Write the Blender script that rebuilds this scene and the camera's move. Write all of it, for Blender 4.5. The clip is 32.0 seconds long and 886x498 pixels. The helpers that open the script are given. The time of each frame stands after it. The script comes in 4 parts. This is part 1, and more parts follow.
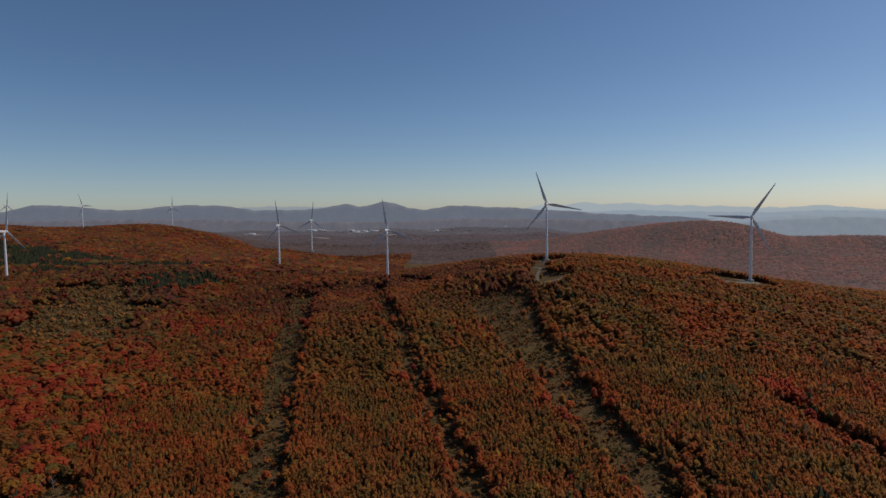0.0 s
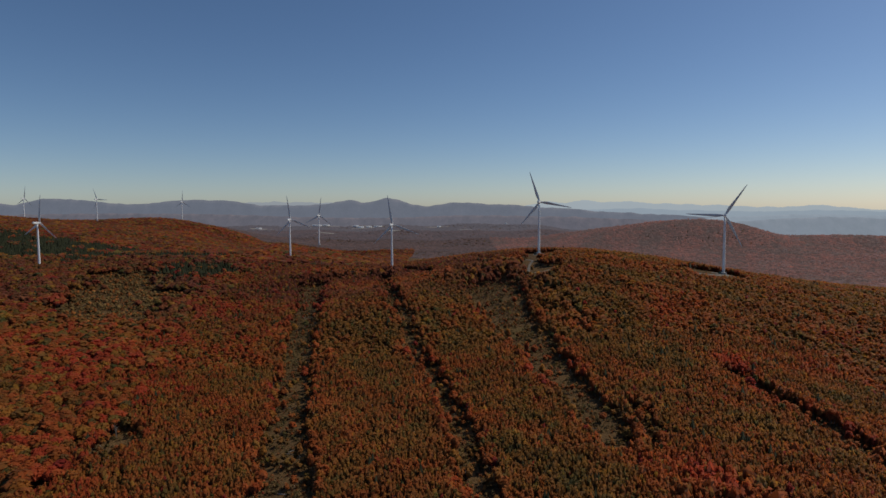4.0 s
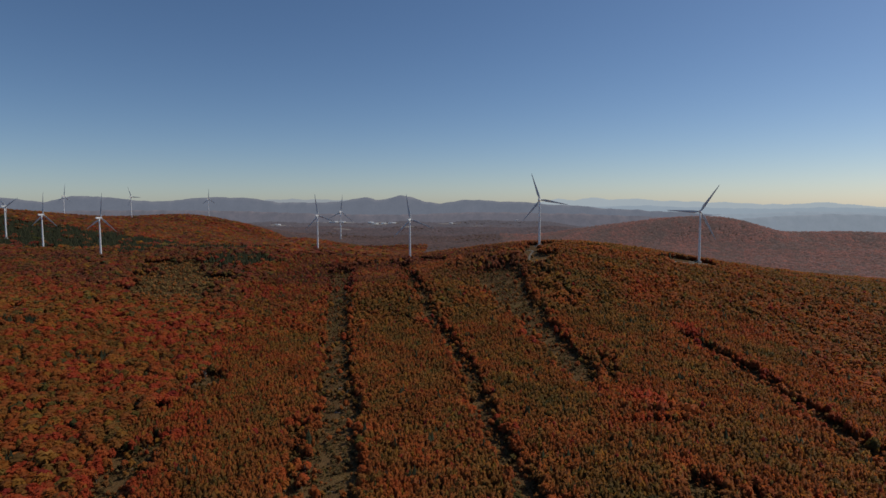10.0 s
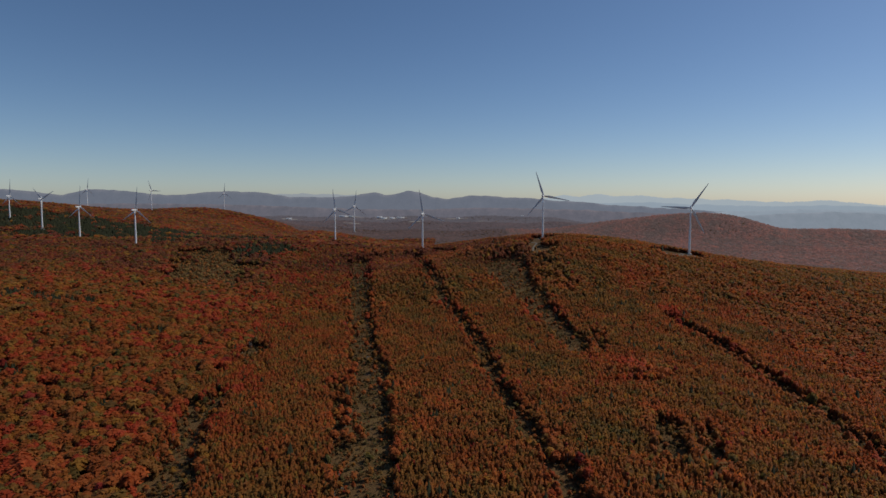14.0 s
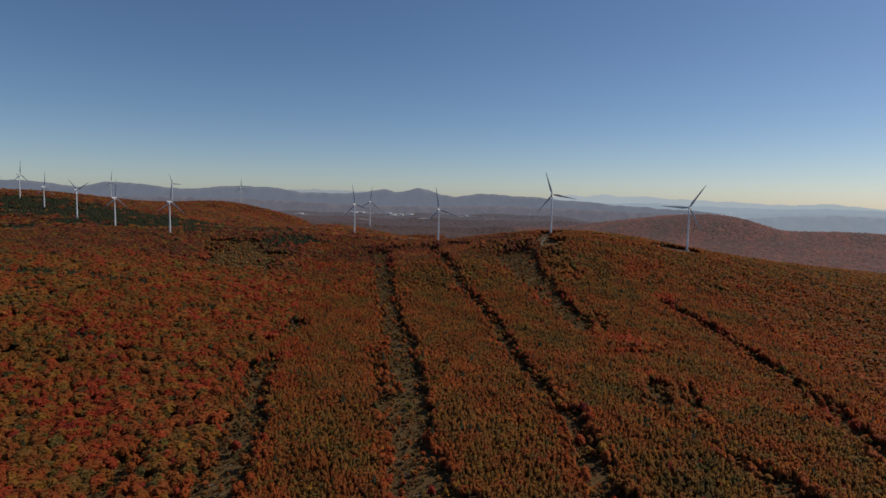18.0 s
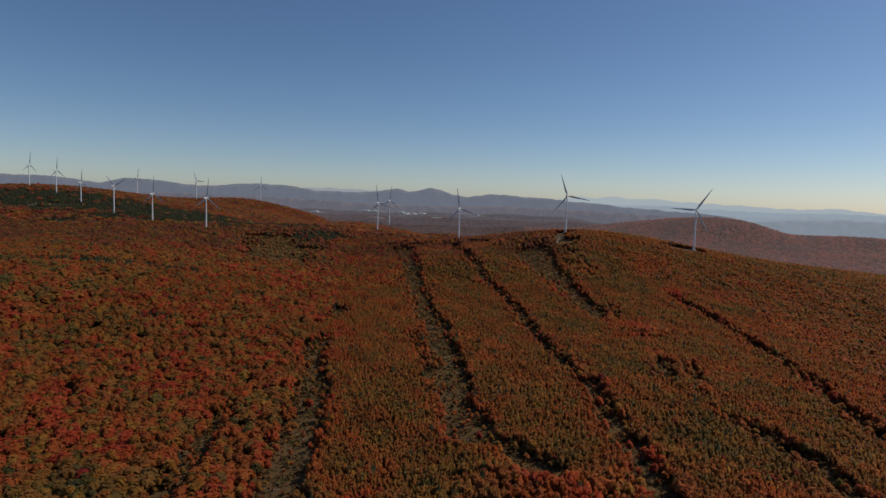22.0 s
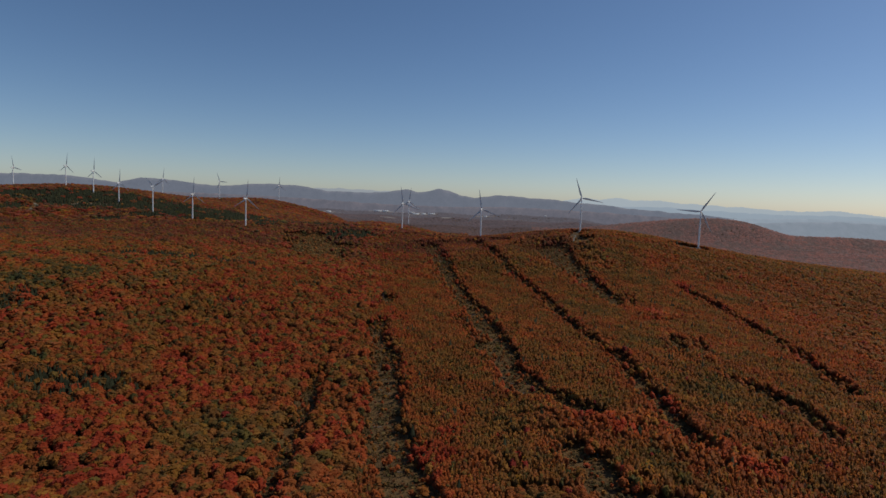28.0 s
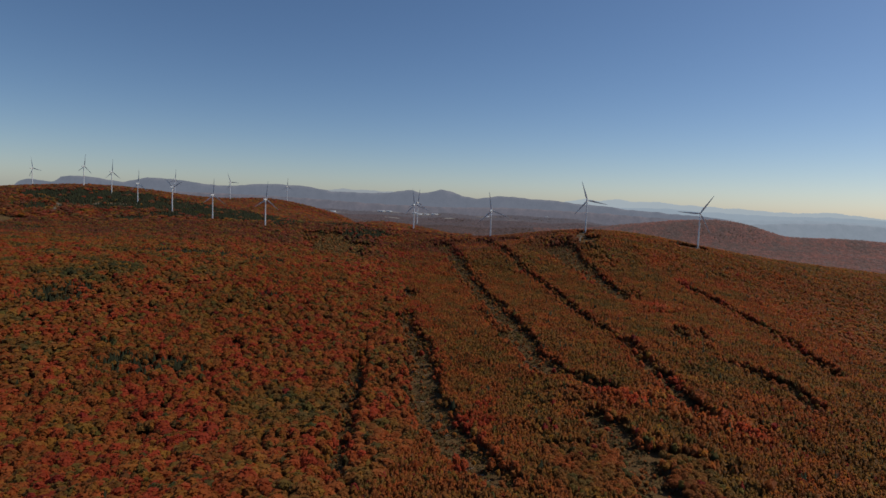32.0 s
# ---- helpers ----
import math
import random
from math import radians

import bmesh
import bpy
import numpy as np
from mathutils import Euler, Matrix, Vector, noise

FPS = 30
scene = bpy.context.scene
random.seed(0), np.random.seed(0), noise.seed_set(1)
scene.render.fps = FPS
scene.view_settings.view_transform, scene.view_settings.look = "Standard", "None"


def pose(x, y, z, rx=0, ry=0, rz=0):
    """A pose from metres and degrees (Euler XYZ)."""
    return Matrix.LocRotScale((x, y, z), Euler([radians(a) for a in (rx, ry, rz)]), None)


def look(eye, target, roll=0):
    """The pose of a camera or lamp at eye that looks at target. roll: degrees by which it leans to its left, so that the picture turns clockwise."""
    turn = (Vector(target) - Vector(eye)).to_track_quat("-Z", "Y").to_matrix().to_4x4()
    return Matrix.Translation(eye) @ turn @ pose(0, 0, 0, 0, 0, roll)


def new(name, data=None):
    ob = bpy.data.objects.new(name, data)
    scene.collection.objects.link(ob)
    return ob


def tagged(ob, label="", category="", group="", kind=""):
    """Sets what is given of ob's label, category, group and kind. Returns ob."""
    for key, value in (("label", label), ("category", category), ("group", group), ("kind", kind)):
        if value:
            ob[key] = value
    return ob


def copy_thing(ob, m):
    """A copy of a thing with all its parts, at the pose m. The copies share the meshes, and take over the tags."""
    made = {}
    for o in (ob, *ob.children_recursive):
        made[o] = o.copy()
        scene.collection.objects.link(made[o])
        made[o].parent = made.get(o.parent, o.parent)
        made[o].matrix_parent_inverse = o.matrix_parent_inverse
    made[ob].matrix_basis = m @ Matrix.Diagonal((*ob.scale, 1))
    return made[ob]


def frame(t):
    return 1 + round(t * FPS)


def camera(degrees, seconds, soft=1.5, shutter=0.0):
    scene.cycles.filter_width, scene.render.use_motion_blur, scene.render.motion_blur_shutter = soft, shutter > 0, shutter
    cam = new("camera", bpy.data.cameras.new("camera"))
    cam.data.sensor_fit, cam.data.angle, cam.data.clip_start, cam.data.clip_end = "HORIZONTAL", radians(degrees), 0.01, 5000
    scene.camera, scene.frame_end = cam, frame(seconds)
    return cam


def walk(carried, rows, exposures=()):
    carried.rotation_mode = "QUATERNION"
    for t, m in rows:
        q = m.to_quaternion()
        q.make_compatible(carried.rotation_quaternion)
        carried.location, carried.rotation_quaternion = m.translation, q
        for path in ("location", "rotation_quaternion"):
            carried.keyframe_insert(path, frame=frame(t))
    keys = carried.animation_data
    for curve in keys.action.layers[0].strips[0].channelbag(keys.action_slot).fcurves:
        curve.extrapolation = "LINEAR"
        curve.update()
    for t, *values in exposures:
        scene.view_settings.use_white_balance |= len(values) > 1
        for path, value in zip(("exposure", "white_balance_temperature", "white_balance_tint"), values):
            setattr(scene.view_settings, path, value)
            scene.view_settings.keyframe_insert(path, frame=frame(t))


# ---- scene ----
# ---------------------------------------------------------------- camera
cam = camera(73.0, 32.0, soft=1.5)


def aim(x, y, z, yaw, pitch, roll):
    """A pose at (x, y, z): yaw to the left of +y, pitch upwards, roll as in look(), in degrees."""
    a, b = radians(yaw), radians(pitch)
    ahead = Vector((-math.sin(a) * math.cos(b), math.cos(a) * math.cos(b), math.sin(b)))
    return look((x, y, z), Vector((x, y, z)) + ahead * 100, roll)


PATH = [
    (0, 0.0, 0.0, 100.0, 0.001, -3.700, -0.770),
    (1, 0.8, -17.6, 100.1, 0.181, -3.758, -0.681),
    (2, 1.7, -35.8, 100.0, 0.118, -3.915, -0.553),
    (3, 2.6, -55.0, 99.8, 0.097, -3.951, -0.458),
    (3.5, 3.0, -65.1, 99.7, 0.154, -3.979, -0.358),
    (5.5, 4.6, -107.4, 99.5, 0.615, -4.054, -0.170),
    (6, 4.8, -118.4, 99.5, 0.763, -4.024, -0.198),
    (7, 4.8, -141.2, 99.5, 0.885, -4.045, -0.225),
    (8, 4.6, -164.3, 99.5, 1.045, -4.121, -0.236),
    (9, 4.3, -187.4, 99.5, 1.212, -4.221, -0.234),
    (10, 3.7, -210.2, 99.6, 1.392, -4.274, -0.247),
    (11, 2.7, -233.0, 99.6, 1.604, -4.382, -0.214),
    (12, 1.2, -255.6, 99.5, 1.831, -4.532, -0.205),
    (13, -0.9, -278.1, 99.3, 1.910, -4.615, -0.014),
    (14, -3.5, -300.6, 99.0, 1.934, -4.700, 0.141),
    (14.5, -5.2, -311.7, 98.8, 1.944, -4.771, 0.235),
    (16.5, -13.2, -356.0, 97.2, 2.048, -4.820, 0.856),
    (17, -15.5, -366.9, 96.7, 2.150, -4.852, 0.877),
    (18, -20.8, -388.4, 95.9, 2.411, -4.887, 1.079),
    (19, -26.7, -409.7, 95.4, 2.662, -4.903, 1.222),
    (20, -33.1, -430.9, 95.0, 2.881, -4.894, 1.454),
    (21, -40.0, -451.9, 94.9, 3.014, -4.915, 1.703),
    (22, -47.4, -472.7, 94.8, 3.102, -4.907, 1.814),
    (23, -55.2, -493.3, 94.7, 3.187, -4.871, 1.807),
    (24, -63.4, -513.5, 94.6, 3.284, -4.894, 1.949),
    (25, -71.7, -533.6, 94.4, 3.334, -4.918, 2.004),
    (25.5, -75.9, -543.5, 94.4, 3.343, -4.904, 1.919),
    (27.5, -92.8, -582.6, 95.2, 3.236, -4.888, 1.994),
    (28, -96.9, -592.4, 95.5, 3.203, -4.876, 2.069),
    (29, -104.8, -611.9, 96.1, 3.088, -4.757, 2.111),
    (30, -112.9, -631.1, 96.8, 3.001, -4.721, 2.194),
    (31, -121.0, -650.4, 97.4, 2.962, -4.795, 2.199),
    (32, -129.3, -669.5, 98.1, 2.993, -4.852, 2.269),
]
walk(cam, [(t, aim(*row)) for t, *row in PATH], exposures=((0.0, -0.14), (6.0, -0.11), (14.0, -0.08), (22.0, -0.06), (32.0, -0.05)))

# ---------------------------------------------------------------- light
SUN_AZ, SUN_EL = 69.0, 44.0          # degrees to the right of +y, degrees above the horizon
world = bpy.data.worlds.new("world")
scene.world = world
world.use_nodes = True
wn = world.node_tree
sky = wn.nodes.new("ShaderNodeTexSky")
sky.sky_type = "NISHITA"
sky.sun_disc = False
sky.sun_elevation, sky.sun_rotation = radians(SUN_EL), radians(SUN_AZ)
sky.altitude, sky.air_density, sky.dust_density, sky.ozone_density = 500, 0.78, 0.55, 3.5
tone = wn.nodes.new("ShaderNodeHueSaturation")
tone.inputs["Saturation"].default_value = 1.10
wn.links.new(sky.outputs[0], tone.inputs["Color"])
warm = wn.nodes.new("ShaderNodeMix")       # the dry, slightly warm air of the day
warm.data_type, warm.blend_type = "RGBA", "MULTIPLY"
warm.inputs[0].default_value = 1.0
warm.inputs[7].default_value = (1.09, 1.03, 1.00, 1)
wn.links.new(tone.outputs[0], warm.inputs[6])
wn.links.new(warm.outputs[2], wn.nodes["Background"].inputs[0])
wn.nodes["Background"].inputs[1].default_value = 0.081
sun = new("sun", bpy.data.lights.new("sun", "SUN"))
sun.data.energy, sun.data.angle, sun.data.color = 2.2, radians(0.5), (1.0, 0.93, 0.82)
sa, se = radians(SUN_AZ), radians(SUN_EL)
sun.matrix_world = look((0, 0, 0), (-math.sin(sa) * math.cos(se), -math.cos(sa) * math.cos(se), -math.sin(se)))


# ---------------------------------------------------------------- materials
class Nodes:
    """A material's node tree, with short calls to add and join nodes."""

    def __init__(self, name, rough=0.8, metal=0.0, spec=0.3):
        self.mat = bpy.data.materials.new(name)
        self.mat.use_nodes = True
        self.tree = self.mat.node_tree
        self.bsdf = self.tree.nodes["Principled BSDF"]
        self.bsdf.inputs["Roughness"].default_value = rough
        self.bsdf.inputs["Metallic"].default_value = metal
        self.bsdf.inputs["Specular IOR Level"].default_value = spec

    def add(self, kind, **values):
        node = self.tree.nodes.new(kind)
        for key, value in values.items():
            node.inputs[key].default_value = value
        return node

    def join(self, a, b):
        self.tree.links.new(a, b)

    def place(self):
        return self.add("ShaderNodeNewGeometry").outputs["Position"]

    def noise(self, scale, detail=4.0, rough=0.55, vector=None):
        node = self.add("ShaderNodeTexNoise", Scale=scale, Detail=detail, Roughness=rough)
        self.join(vector or self.place(), node.inputs["Vector"])
        return node.outputs["Fac"]

    def ramp(self, fac, *stops):
        node = self.add("ShaderNodeValToRGB")
        els = node.color_ramp.elements
        while len(els) < len(stops):
            els.new(0.5)
        for el, (at, rgb) in zip(els, stops):
            el.position, el.color = at, (*rgb, 1)
        self.join(fac, node.inputs["Fac"])
        return node.outputs["Color"]

    def mix(self, fac, a, b, blend="MIX"):
        node = self.tree.nodes.new("ShaderNodeMix")
        node.data_type, node.blend_type = "RGBA", blend
        for value, socket in ((fac, node.inputs[0]), (a, node.inputs[6]), (b, node.inputs[7])):
            if isinstance(value, (int, float)):
                socket.default_value = value
            elif isinstance(value, tuple):
                socket.default_value = (*value, 1)
            else:
                self.join(value, socket)
        return node.outputs[2]

    def colour(self, socket):
        self.join(socket, self.bsdf.inputs["Base Color"])

    def lean(self):
        """Leaves lie level and outwards, as the attribute says, whichever way their spray faces."""
        at = self.add("ShaderNodeAttribute")
        at.attribute_name = "lean"
        turn = self.add("ShaderNodeVectorTransform")
        turn.vector_type, turn.convert_from, turn.convert_to = "NORMAL", "OBJECT", "WORLD"
        self.join(at.outputs["Vector"], turn.inputs[0])
        self.join(turn.outputs[0], self.bsdf.inputs["Normal"])

    def bump(self, height, strength, distance):
        node = self.add("ShaderNodeBump", Strength=strength, Distance=distance)
        self.join(height, node.inputs["Height"])
        self.join(node.outputs[0], self.bsdf.inputs["Normal"])


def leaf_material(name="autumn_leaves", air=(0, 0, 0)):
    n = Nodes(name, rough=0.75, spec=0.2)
    # air: haze before far woods, given off by the leaves as emission
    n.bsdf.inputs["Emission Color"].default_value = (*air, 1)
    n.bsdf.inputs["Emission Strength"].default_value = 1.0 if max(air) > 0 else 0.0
    at = n.add("ShaderNodeAttribute")
    at.attribute_name = "leaf"
    fine = n.ramp(n.noise(0.9, 3), (0.3, (0.9, 0.9, 0.9)), (0.7, (1.1, 1.1, 1.1)))
    col = n.mix(1.0, at.outputs["Color"], fine, "MULTIPLY")
    n.colour(col)
    thin = n.add("ShaderNodeBsdfTranslucent")
    n.join(col, thin.inputs["Color"])
    n.lean()
    mixed = n.add("ShaderNodeMixShader", Fac=0.34)
    n.join(n.bsdf.outputs[0], mixed.inputs[1])
    n.join(thin.outputs[0], mixed.inputs[2])
    n.join(mixed.outputs[0], n.tree.nodes["Material Output"].inputs["Surface"])
    return n.mat


def ground_material():
    n = Nodes("woodland_floor", rough=0.95, spec=0.1)
    broad = n.ramp(n.noise(0.02, 5), (0.35, (0.118, 0.071, 0.032)), (0.55, (0.160, 0.094, 0.040)), (0.7, (0.145, 0.097, 0.036)))
    fine = n.ramp(n.noise(0.5, 6, 0.7), (0.3, (0.5, 0.5, 0.5)), (0.7, (1.5, 1.45, 1.35)))
    n.colour(n.mix(1.0, broad, fine, "MULTIPLY"))
    n.bump(n.noise(0.6, 6, 0.7), 0.8, 0.8)
    return n.mat


def plain(name, rgb, rough=0.6, metal=0.0, vary=0.12, scale=0.8, spec=0.4):
    n = Nodes(name, rough, metal, spec)
    lo, hi = tuple(c * (1 - vary) for c in rgb), tuple(min(1, c * (1 + vary)) for c in rgb)
    n.colour(n.ramp(n.noise(scale, 5), (0.35, lo), (0.65, hi)))
    return n.mat


def distant(name, low, high, haze_glow, scale=0.006):
    """Far hills: faint woodland mottling, and the haze before them emitted as even glow."""
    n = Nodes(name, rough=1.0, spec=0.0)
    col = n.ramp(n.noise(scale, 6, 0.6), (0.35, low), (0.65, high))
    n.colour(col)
    n.bsdf.inputs["Emission Color"].default_value = (*haze_glow, 1)
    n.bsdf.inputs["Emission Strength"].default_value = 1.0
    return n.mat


LEAF = leaf_material()
# hill and valley woods: haze painted in as a faint glow of the leaves
LEAF_HAZY = leaf_material("haze_glow_leaves", (0.096, 0.072, 0.070))
LEAF_HAZY_BLUE = leaf_material("blue_haze_glow_leaves", (0.100, 0.084, 0.094))
LEAF_HAZIEST = leaf_material("strongest_haze_glow_leaves", (0.126, 0.118, 0.139))
LEAF_HAZIER = leaf_material("stronger_haze_glow_leaves", (0.082, 0.062, 0.064))
GROUND = ground_material()
WHITE = plain("white_turbine_paint", (0.87, 0.86, 0.83), 0.45, vary=0.05, scale=0.3)
BLADE = plain("grey_white_blade", (0.62, 0.62, 0.61), 0.4, vary=0.06, scale=0.2)
GRAVEL = plain("pale_gravel", (0.23, 0.195, 0.15), 0.95, vary=0.25, scale=0.6, spec=0.1)
BIRCH = plain("pale_bark", (0.36, 0.32, 0.27), 0.9, vary=0.3, scale=2.0, spec=0.1)
BARK = plain("grey_bark", (0.23, 0.19, 0.15), 0.9, vary=0.3, scale=3.0, spec=0.1)
STEEL = plain("galvanised_steel", (0.4, 0.41, 0.42), 0.5, 0.6, vary=0.1)
CONCRETE = plain("concrete", (0.42, 0.41, 0.38), 0.9, vary=0.1)
GREEN_BOX = plain("green_painted_steel", (0.05, 0.11, 0.07), 0.5, vary=0.1)
DARK = plain("dark_grey", (0.06, 0.06, 0.065), 0.6, vary=0.1)
# distance: the blue and pale tones are aerial haze painted as emission
RANGE = distant("range_haze_glow", (0.01, 0.01, 0.012), (0.10, 0.082, 0.072), (0.135, 0.152, 0.192), 0.011)
FAR_RANGE = distant("far_range_haze_glow", (0.01, 0.01, 0.01), (0.03, 0.03, 0.03), (0.36, 0.415, 0.455))
NORTH_RANGE = distant("north_range_haze_glow", (0.01, 0.01, 0.01), (0.03, 0.03, 0.03), (0.285, 0.315, 0.345))
FOOT = distant("foothills_haze_glow", (0.01, 0.01, 0.01), (0.10, 0.09, 0.085), (0.215, 0.252, 0.300), 0.014)
PALE_RANGE = distant("pale_ridge_haze_glow", (0.01, 0.01, 0.01), (0.04, 0.04, 0.04), (0.285, 0.345, 0.405))
SLOPES = distant("slopes_haze_glow", (0.01, 0.01, 0.01), (0.12, 0.085, 0.072), (0.118, 0.119, 0.146), 0.016)
FIELD = distant("straw_field_haze_glow", (0.10, 0.09, 0.07), (0.20, 0.17, 0.13), (0.135, 0.128, 0.132), 0.02)
HAZE_LOW = distant("lowland_haze_glow", (0.01, 0.01, 0.01), (0.09, 0.085, 0.08), (0.262, 0.312, 0.368), 0.014)

# ---------------------------------------------------------------- the lie of the land
CX = (-2100, -1500, -900, -450, -150, 150, 450, 900)
CY = (-300, 0, 300, 550, 800, 1050, 1500, 2200)
SLOPE = (-67.8, -38.3, -28.1)
SWELL = (
    (-17, -1, 25, 39, 38, 30, 3, 68),
    (-50, -18, 27, 32, -25, -103, 138, 74),
    (-27, 7, 8, -12, 2, 48, -21, -98),
    (-45, -64, 59, -32, 29, -22, 122, 24),
    (47, 14, -37, 9, -41, -11, 64, -29),
    (-71, 23, 9, 29, 59, 30, 4, -36),
    (-7, 10, -12, -42, 56, -14, -20, 2),
    (8, -7, 9, 32, 32, 10, 18, 37),
)

KNOLLS = (  # place, spread, rise
    (-600, 1400, 180, -64),
    (-950, 1950, 220, 62),
    (-100, 1400, 200, -80),
    (-850, 2500, 200, 56),
    (-1150, 2400, 250, 94),
    (-650, 2300, 220, 57),
    (-717, 980, 150, -10),
    (52, 667, 90, -15),
    (-79, 667, 80, 19),
    (145, 48, 80, 3),
    (-164, -130, 100, -13),
    (-700, 1700, 200, -26),
    (640, 500, 160, 9),
    (450, 1000, 150, -24),
    (-1250, 2750, 220, 81),
    (-1700, 2700, 250, 16),
    (-540, -55, 130, 22),
    (190, -130, 80, 10),
    (0, -190, 80, 7),
)


def smooth(a, b, v):
    t = np.clip((v - a) / (b - a), 0, 1)
    return t * t * (3 - 2 * t)


def ripple(x, y, size, seed):
    """Smooth waves without a visible period, about -1 to 1."""
    r = random.Random(seed)
    out = 0
    for _ in range(7):
        a, k, ph = r.uniform(0, 6.283), r.uniform(0.6, 1.7) * 6.283 / size, r.uniform(0, 6.283)
        out = out + np.sin((x * math.cos(a) + y * math.sin(a)) * k + ph)
    return out / 3.2


def hill(x, y, cx, cy, h, sx, sy):
    return h * np.exp(-((x - cx) / sx) ** 2 / 2 - ((y - cy) / sy) ** 2 / 2)


def land(x, y):
    """The height of the ground."""
    x, y = np.asarray(x, float), np.asarray(y, float)
    near = SLOPE[0] + SLOPE[1] * x / 1000 + SLOPE[2] * y / 1000
    for i, a in enumerate(CX):
        for j, b in enumerate(CY):
            s = 262.5 if abs(a) < 500 and b < 1100 else 450.0
            near = near + SWELL[i][j] * np.exp(-((x - a) ** 2 + (y - b) ** 2) / (2 * s * s))
    for a, b, s, h in KNOLLS:
        near = near + h * np.exp(-((x - a) ** 2 + (y - b) ** 2) / (2 * s * s))
    near = near - 11
    far = -125 + 108 * smooth(2500, 4300, y) * (1 - 0.8 * smooth(500, 1300, x)) + 7 * ripple(x, y, 700, 3)
    far = far + hill(x, y, 1130, 2900, 126, 275, 300) + hill(x, y, 1400, 2880, 50, 140, 280) + hill(x, y, 760, 3000, 22, 170, 280)
    far = far + hill(x, y, 1930, 2850, 48, 280, 300) + hill(x, y, 2800, 2700, 60, 500, 400)
    far = far + hill(x, y, -1300, 2750, 130, 300, 350) + hill(x, y, -2200, 2500, 150, 600, 500)
    start = 1350 + 1150 * smooth(-300, -1000, x)
    w = np.maximum(smooth(start, start + 700, y), smooth(2300, 3000, np.abs(x)))
    w = np.maximum(w, smooth(1100, 1900, x))
    return near * (1 - w) + far * w


def mesh_object(name, verts, faces, material, smoothed=False):
    me = bpy.data.meshes.new(name)
    verts, faces = np.asarray(verts, np.float32), np.asarray(faces, np.int32)
    k = faces.shape[1]
    me.vertices.add(len(verts))
    me.vertices.foreach_set("co", verts.ravel())
    me.loops.add(faces.size)
    me.loops.foreach_set("vertex_index", faces.ravel())
    me.polygons.add(len(faces))
    me.polygons.foreach_set("loop_start", np.arange(0, faces.size, k, dtype=np.int32))
    me.polygons.foreach_set("loop_total", np.full(len(faces), k, np.int32))
    if smoothed:
        me.polygons.foreach_set("use_smooth", np.ones(len(faces), bool))
    me.update(calc_edges=True)
    me.materials.append(material)
    return new(name, me)


def sheet(xs, ys, height):
    """Vertices and quads of a height field over the grid xs by ys."""
    gx, gy = np.meshgrid(xs, ys)
    verts = np.stack([gx, gy, height(gx, gy)], -1).reshape(-1, 3)
    idx = np.arange(gx.size).reshape(gx.shape)
    quads = np.stack([idx[:-1, :-1], idx[:-1, 1:], idx[1:, 1:], idx[1:, :-1]], -1).reshape(-1, 4)
    return verts, quads


xs = np.r_[np.arange(-4300, -1000, 60), np.arange(-1000, 700, 12), np.arange(700, 4301, 60)]
ys = np.r_[np.arange(-2400, -400, 60), np.arange(-400, 1000, 12), np.arange(1000, 4291, 45)]
ground = mesh_object("ground", *sheet(xs, ys, land), GROUND, True)
tagged(ground, "brown leaf-strewn hill ground with grassy logging lanes", "ground", kind="structure")

# ---------------------------------------------------------------- clearings and lanes: centre line and width
LANES = (
    ((-212, 875, 44), (-188, 750, 38), (-164, 611, 32), (-137, 470, 32), (-112, 345, 31), (-90, 250, 35), (-72, 135, 37), (-60, 20, 31), (-48, -40, 39)),
    ((-121, 240, 9), (-99, 146, 9), (-84, 71, 9)),
    ((-92, 860, 14), (-78, 744, 20), (-46, 599, 17), (-18, 480, 17), (4, 395, 16), (18, 302, 16), (26, 214, 15), (45, 140, 15), (58, 60, 17), (64, -30, 18), (70, -90, 22), (78, -150, 19)),
    ((66, 700, 74), (74, 585, 56), (90, 490, 41), (101, 415, 31), (113, 350, 32), (118, 305, 20)),
    ((144, 129, 20), (135, 83, 22)),
    ((172, 113, 16), (158, 78, 15)),
    ((250, 425, 12), (258, 385, 14), (272, 335, 16), (278, 265, 17), (277, 185, 16), (273, 115, 18), (270, 60, 18), (265, -15, 17)),
    ((150, 0, 10), (172, -40, 24), (188, -75, 17), (188, -118, 18)),
    ((-215, 150, 19), (-192, 50, 31), (-180, -20, 37), (-172, -90, 37), (-155, -165, 36), (-130, -245, 36), (-110, -290, 31)),
    ((-262, 18, 13), (-247, -60, 16), (-236, -139, 15), (-228, -209, 13), (-218, -290, 15)),
    ((-22, -176, 36), (-7, -213, 29), (-3, -250, 28), (-3, -300, 28)),
    ((-24, -58, 20), (-8, -80, 24), (5, -98, 26)),
    ((146, 366, 8), (138, 302, 9)),
    ((-237, 360, 27), (-233, 330, 20)),
    ((-221, 225, 19), (-228, 195, 27), (-212, 125, 17), (-206, 95, 19)),
    ((-24, 850, 15), (-66, 920, 12)),
    ((-210, 975, 10), (-175, 972, 10)),
)
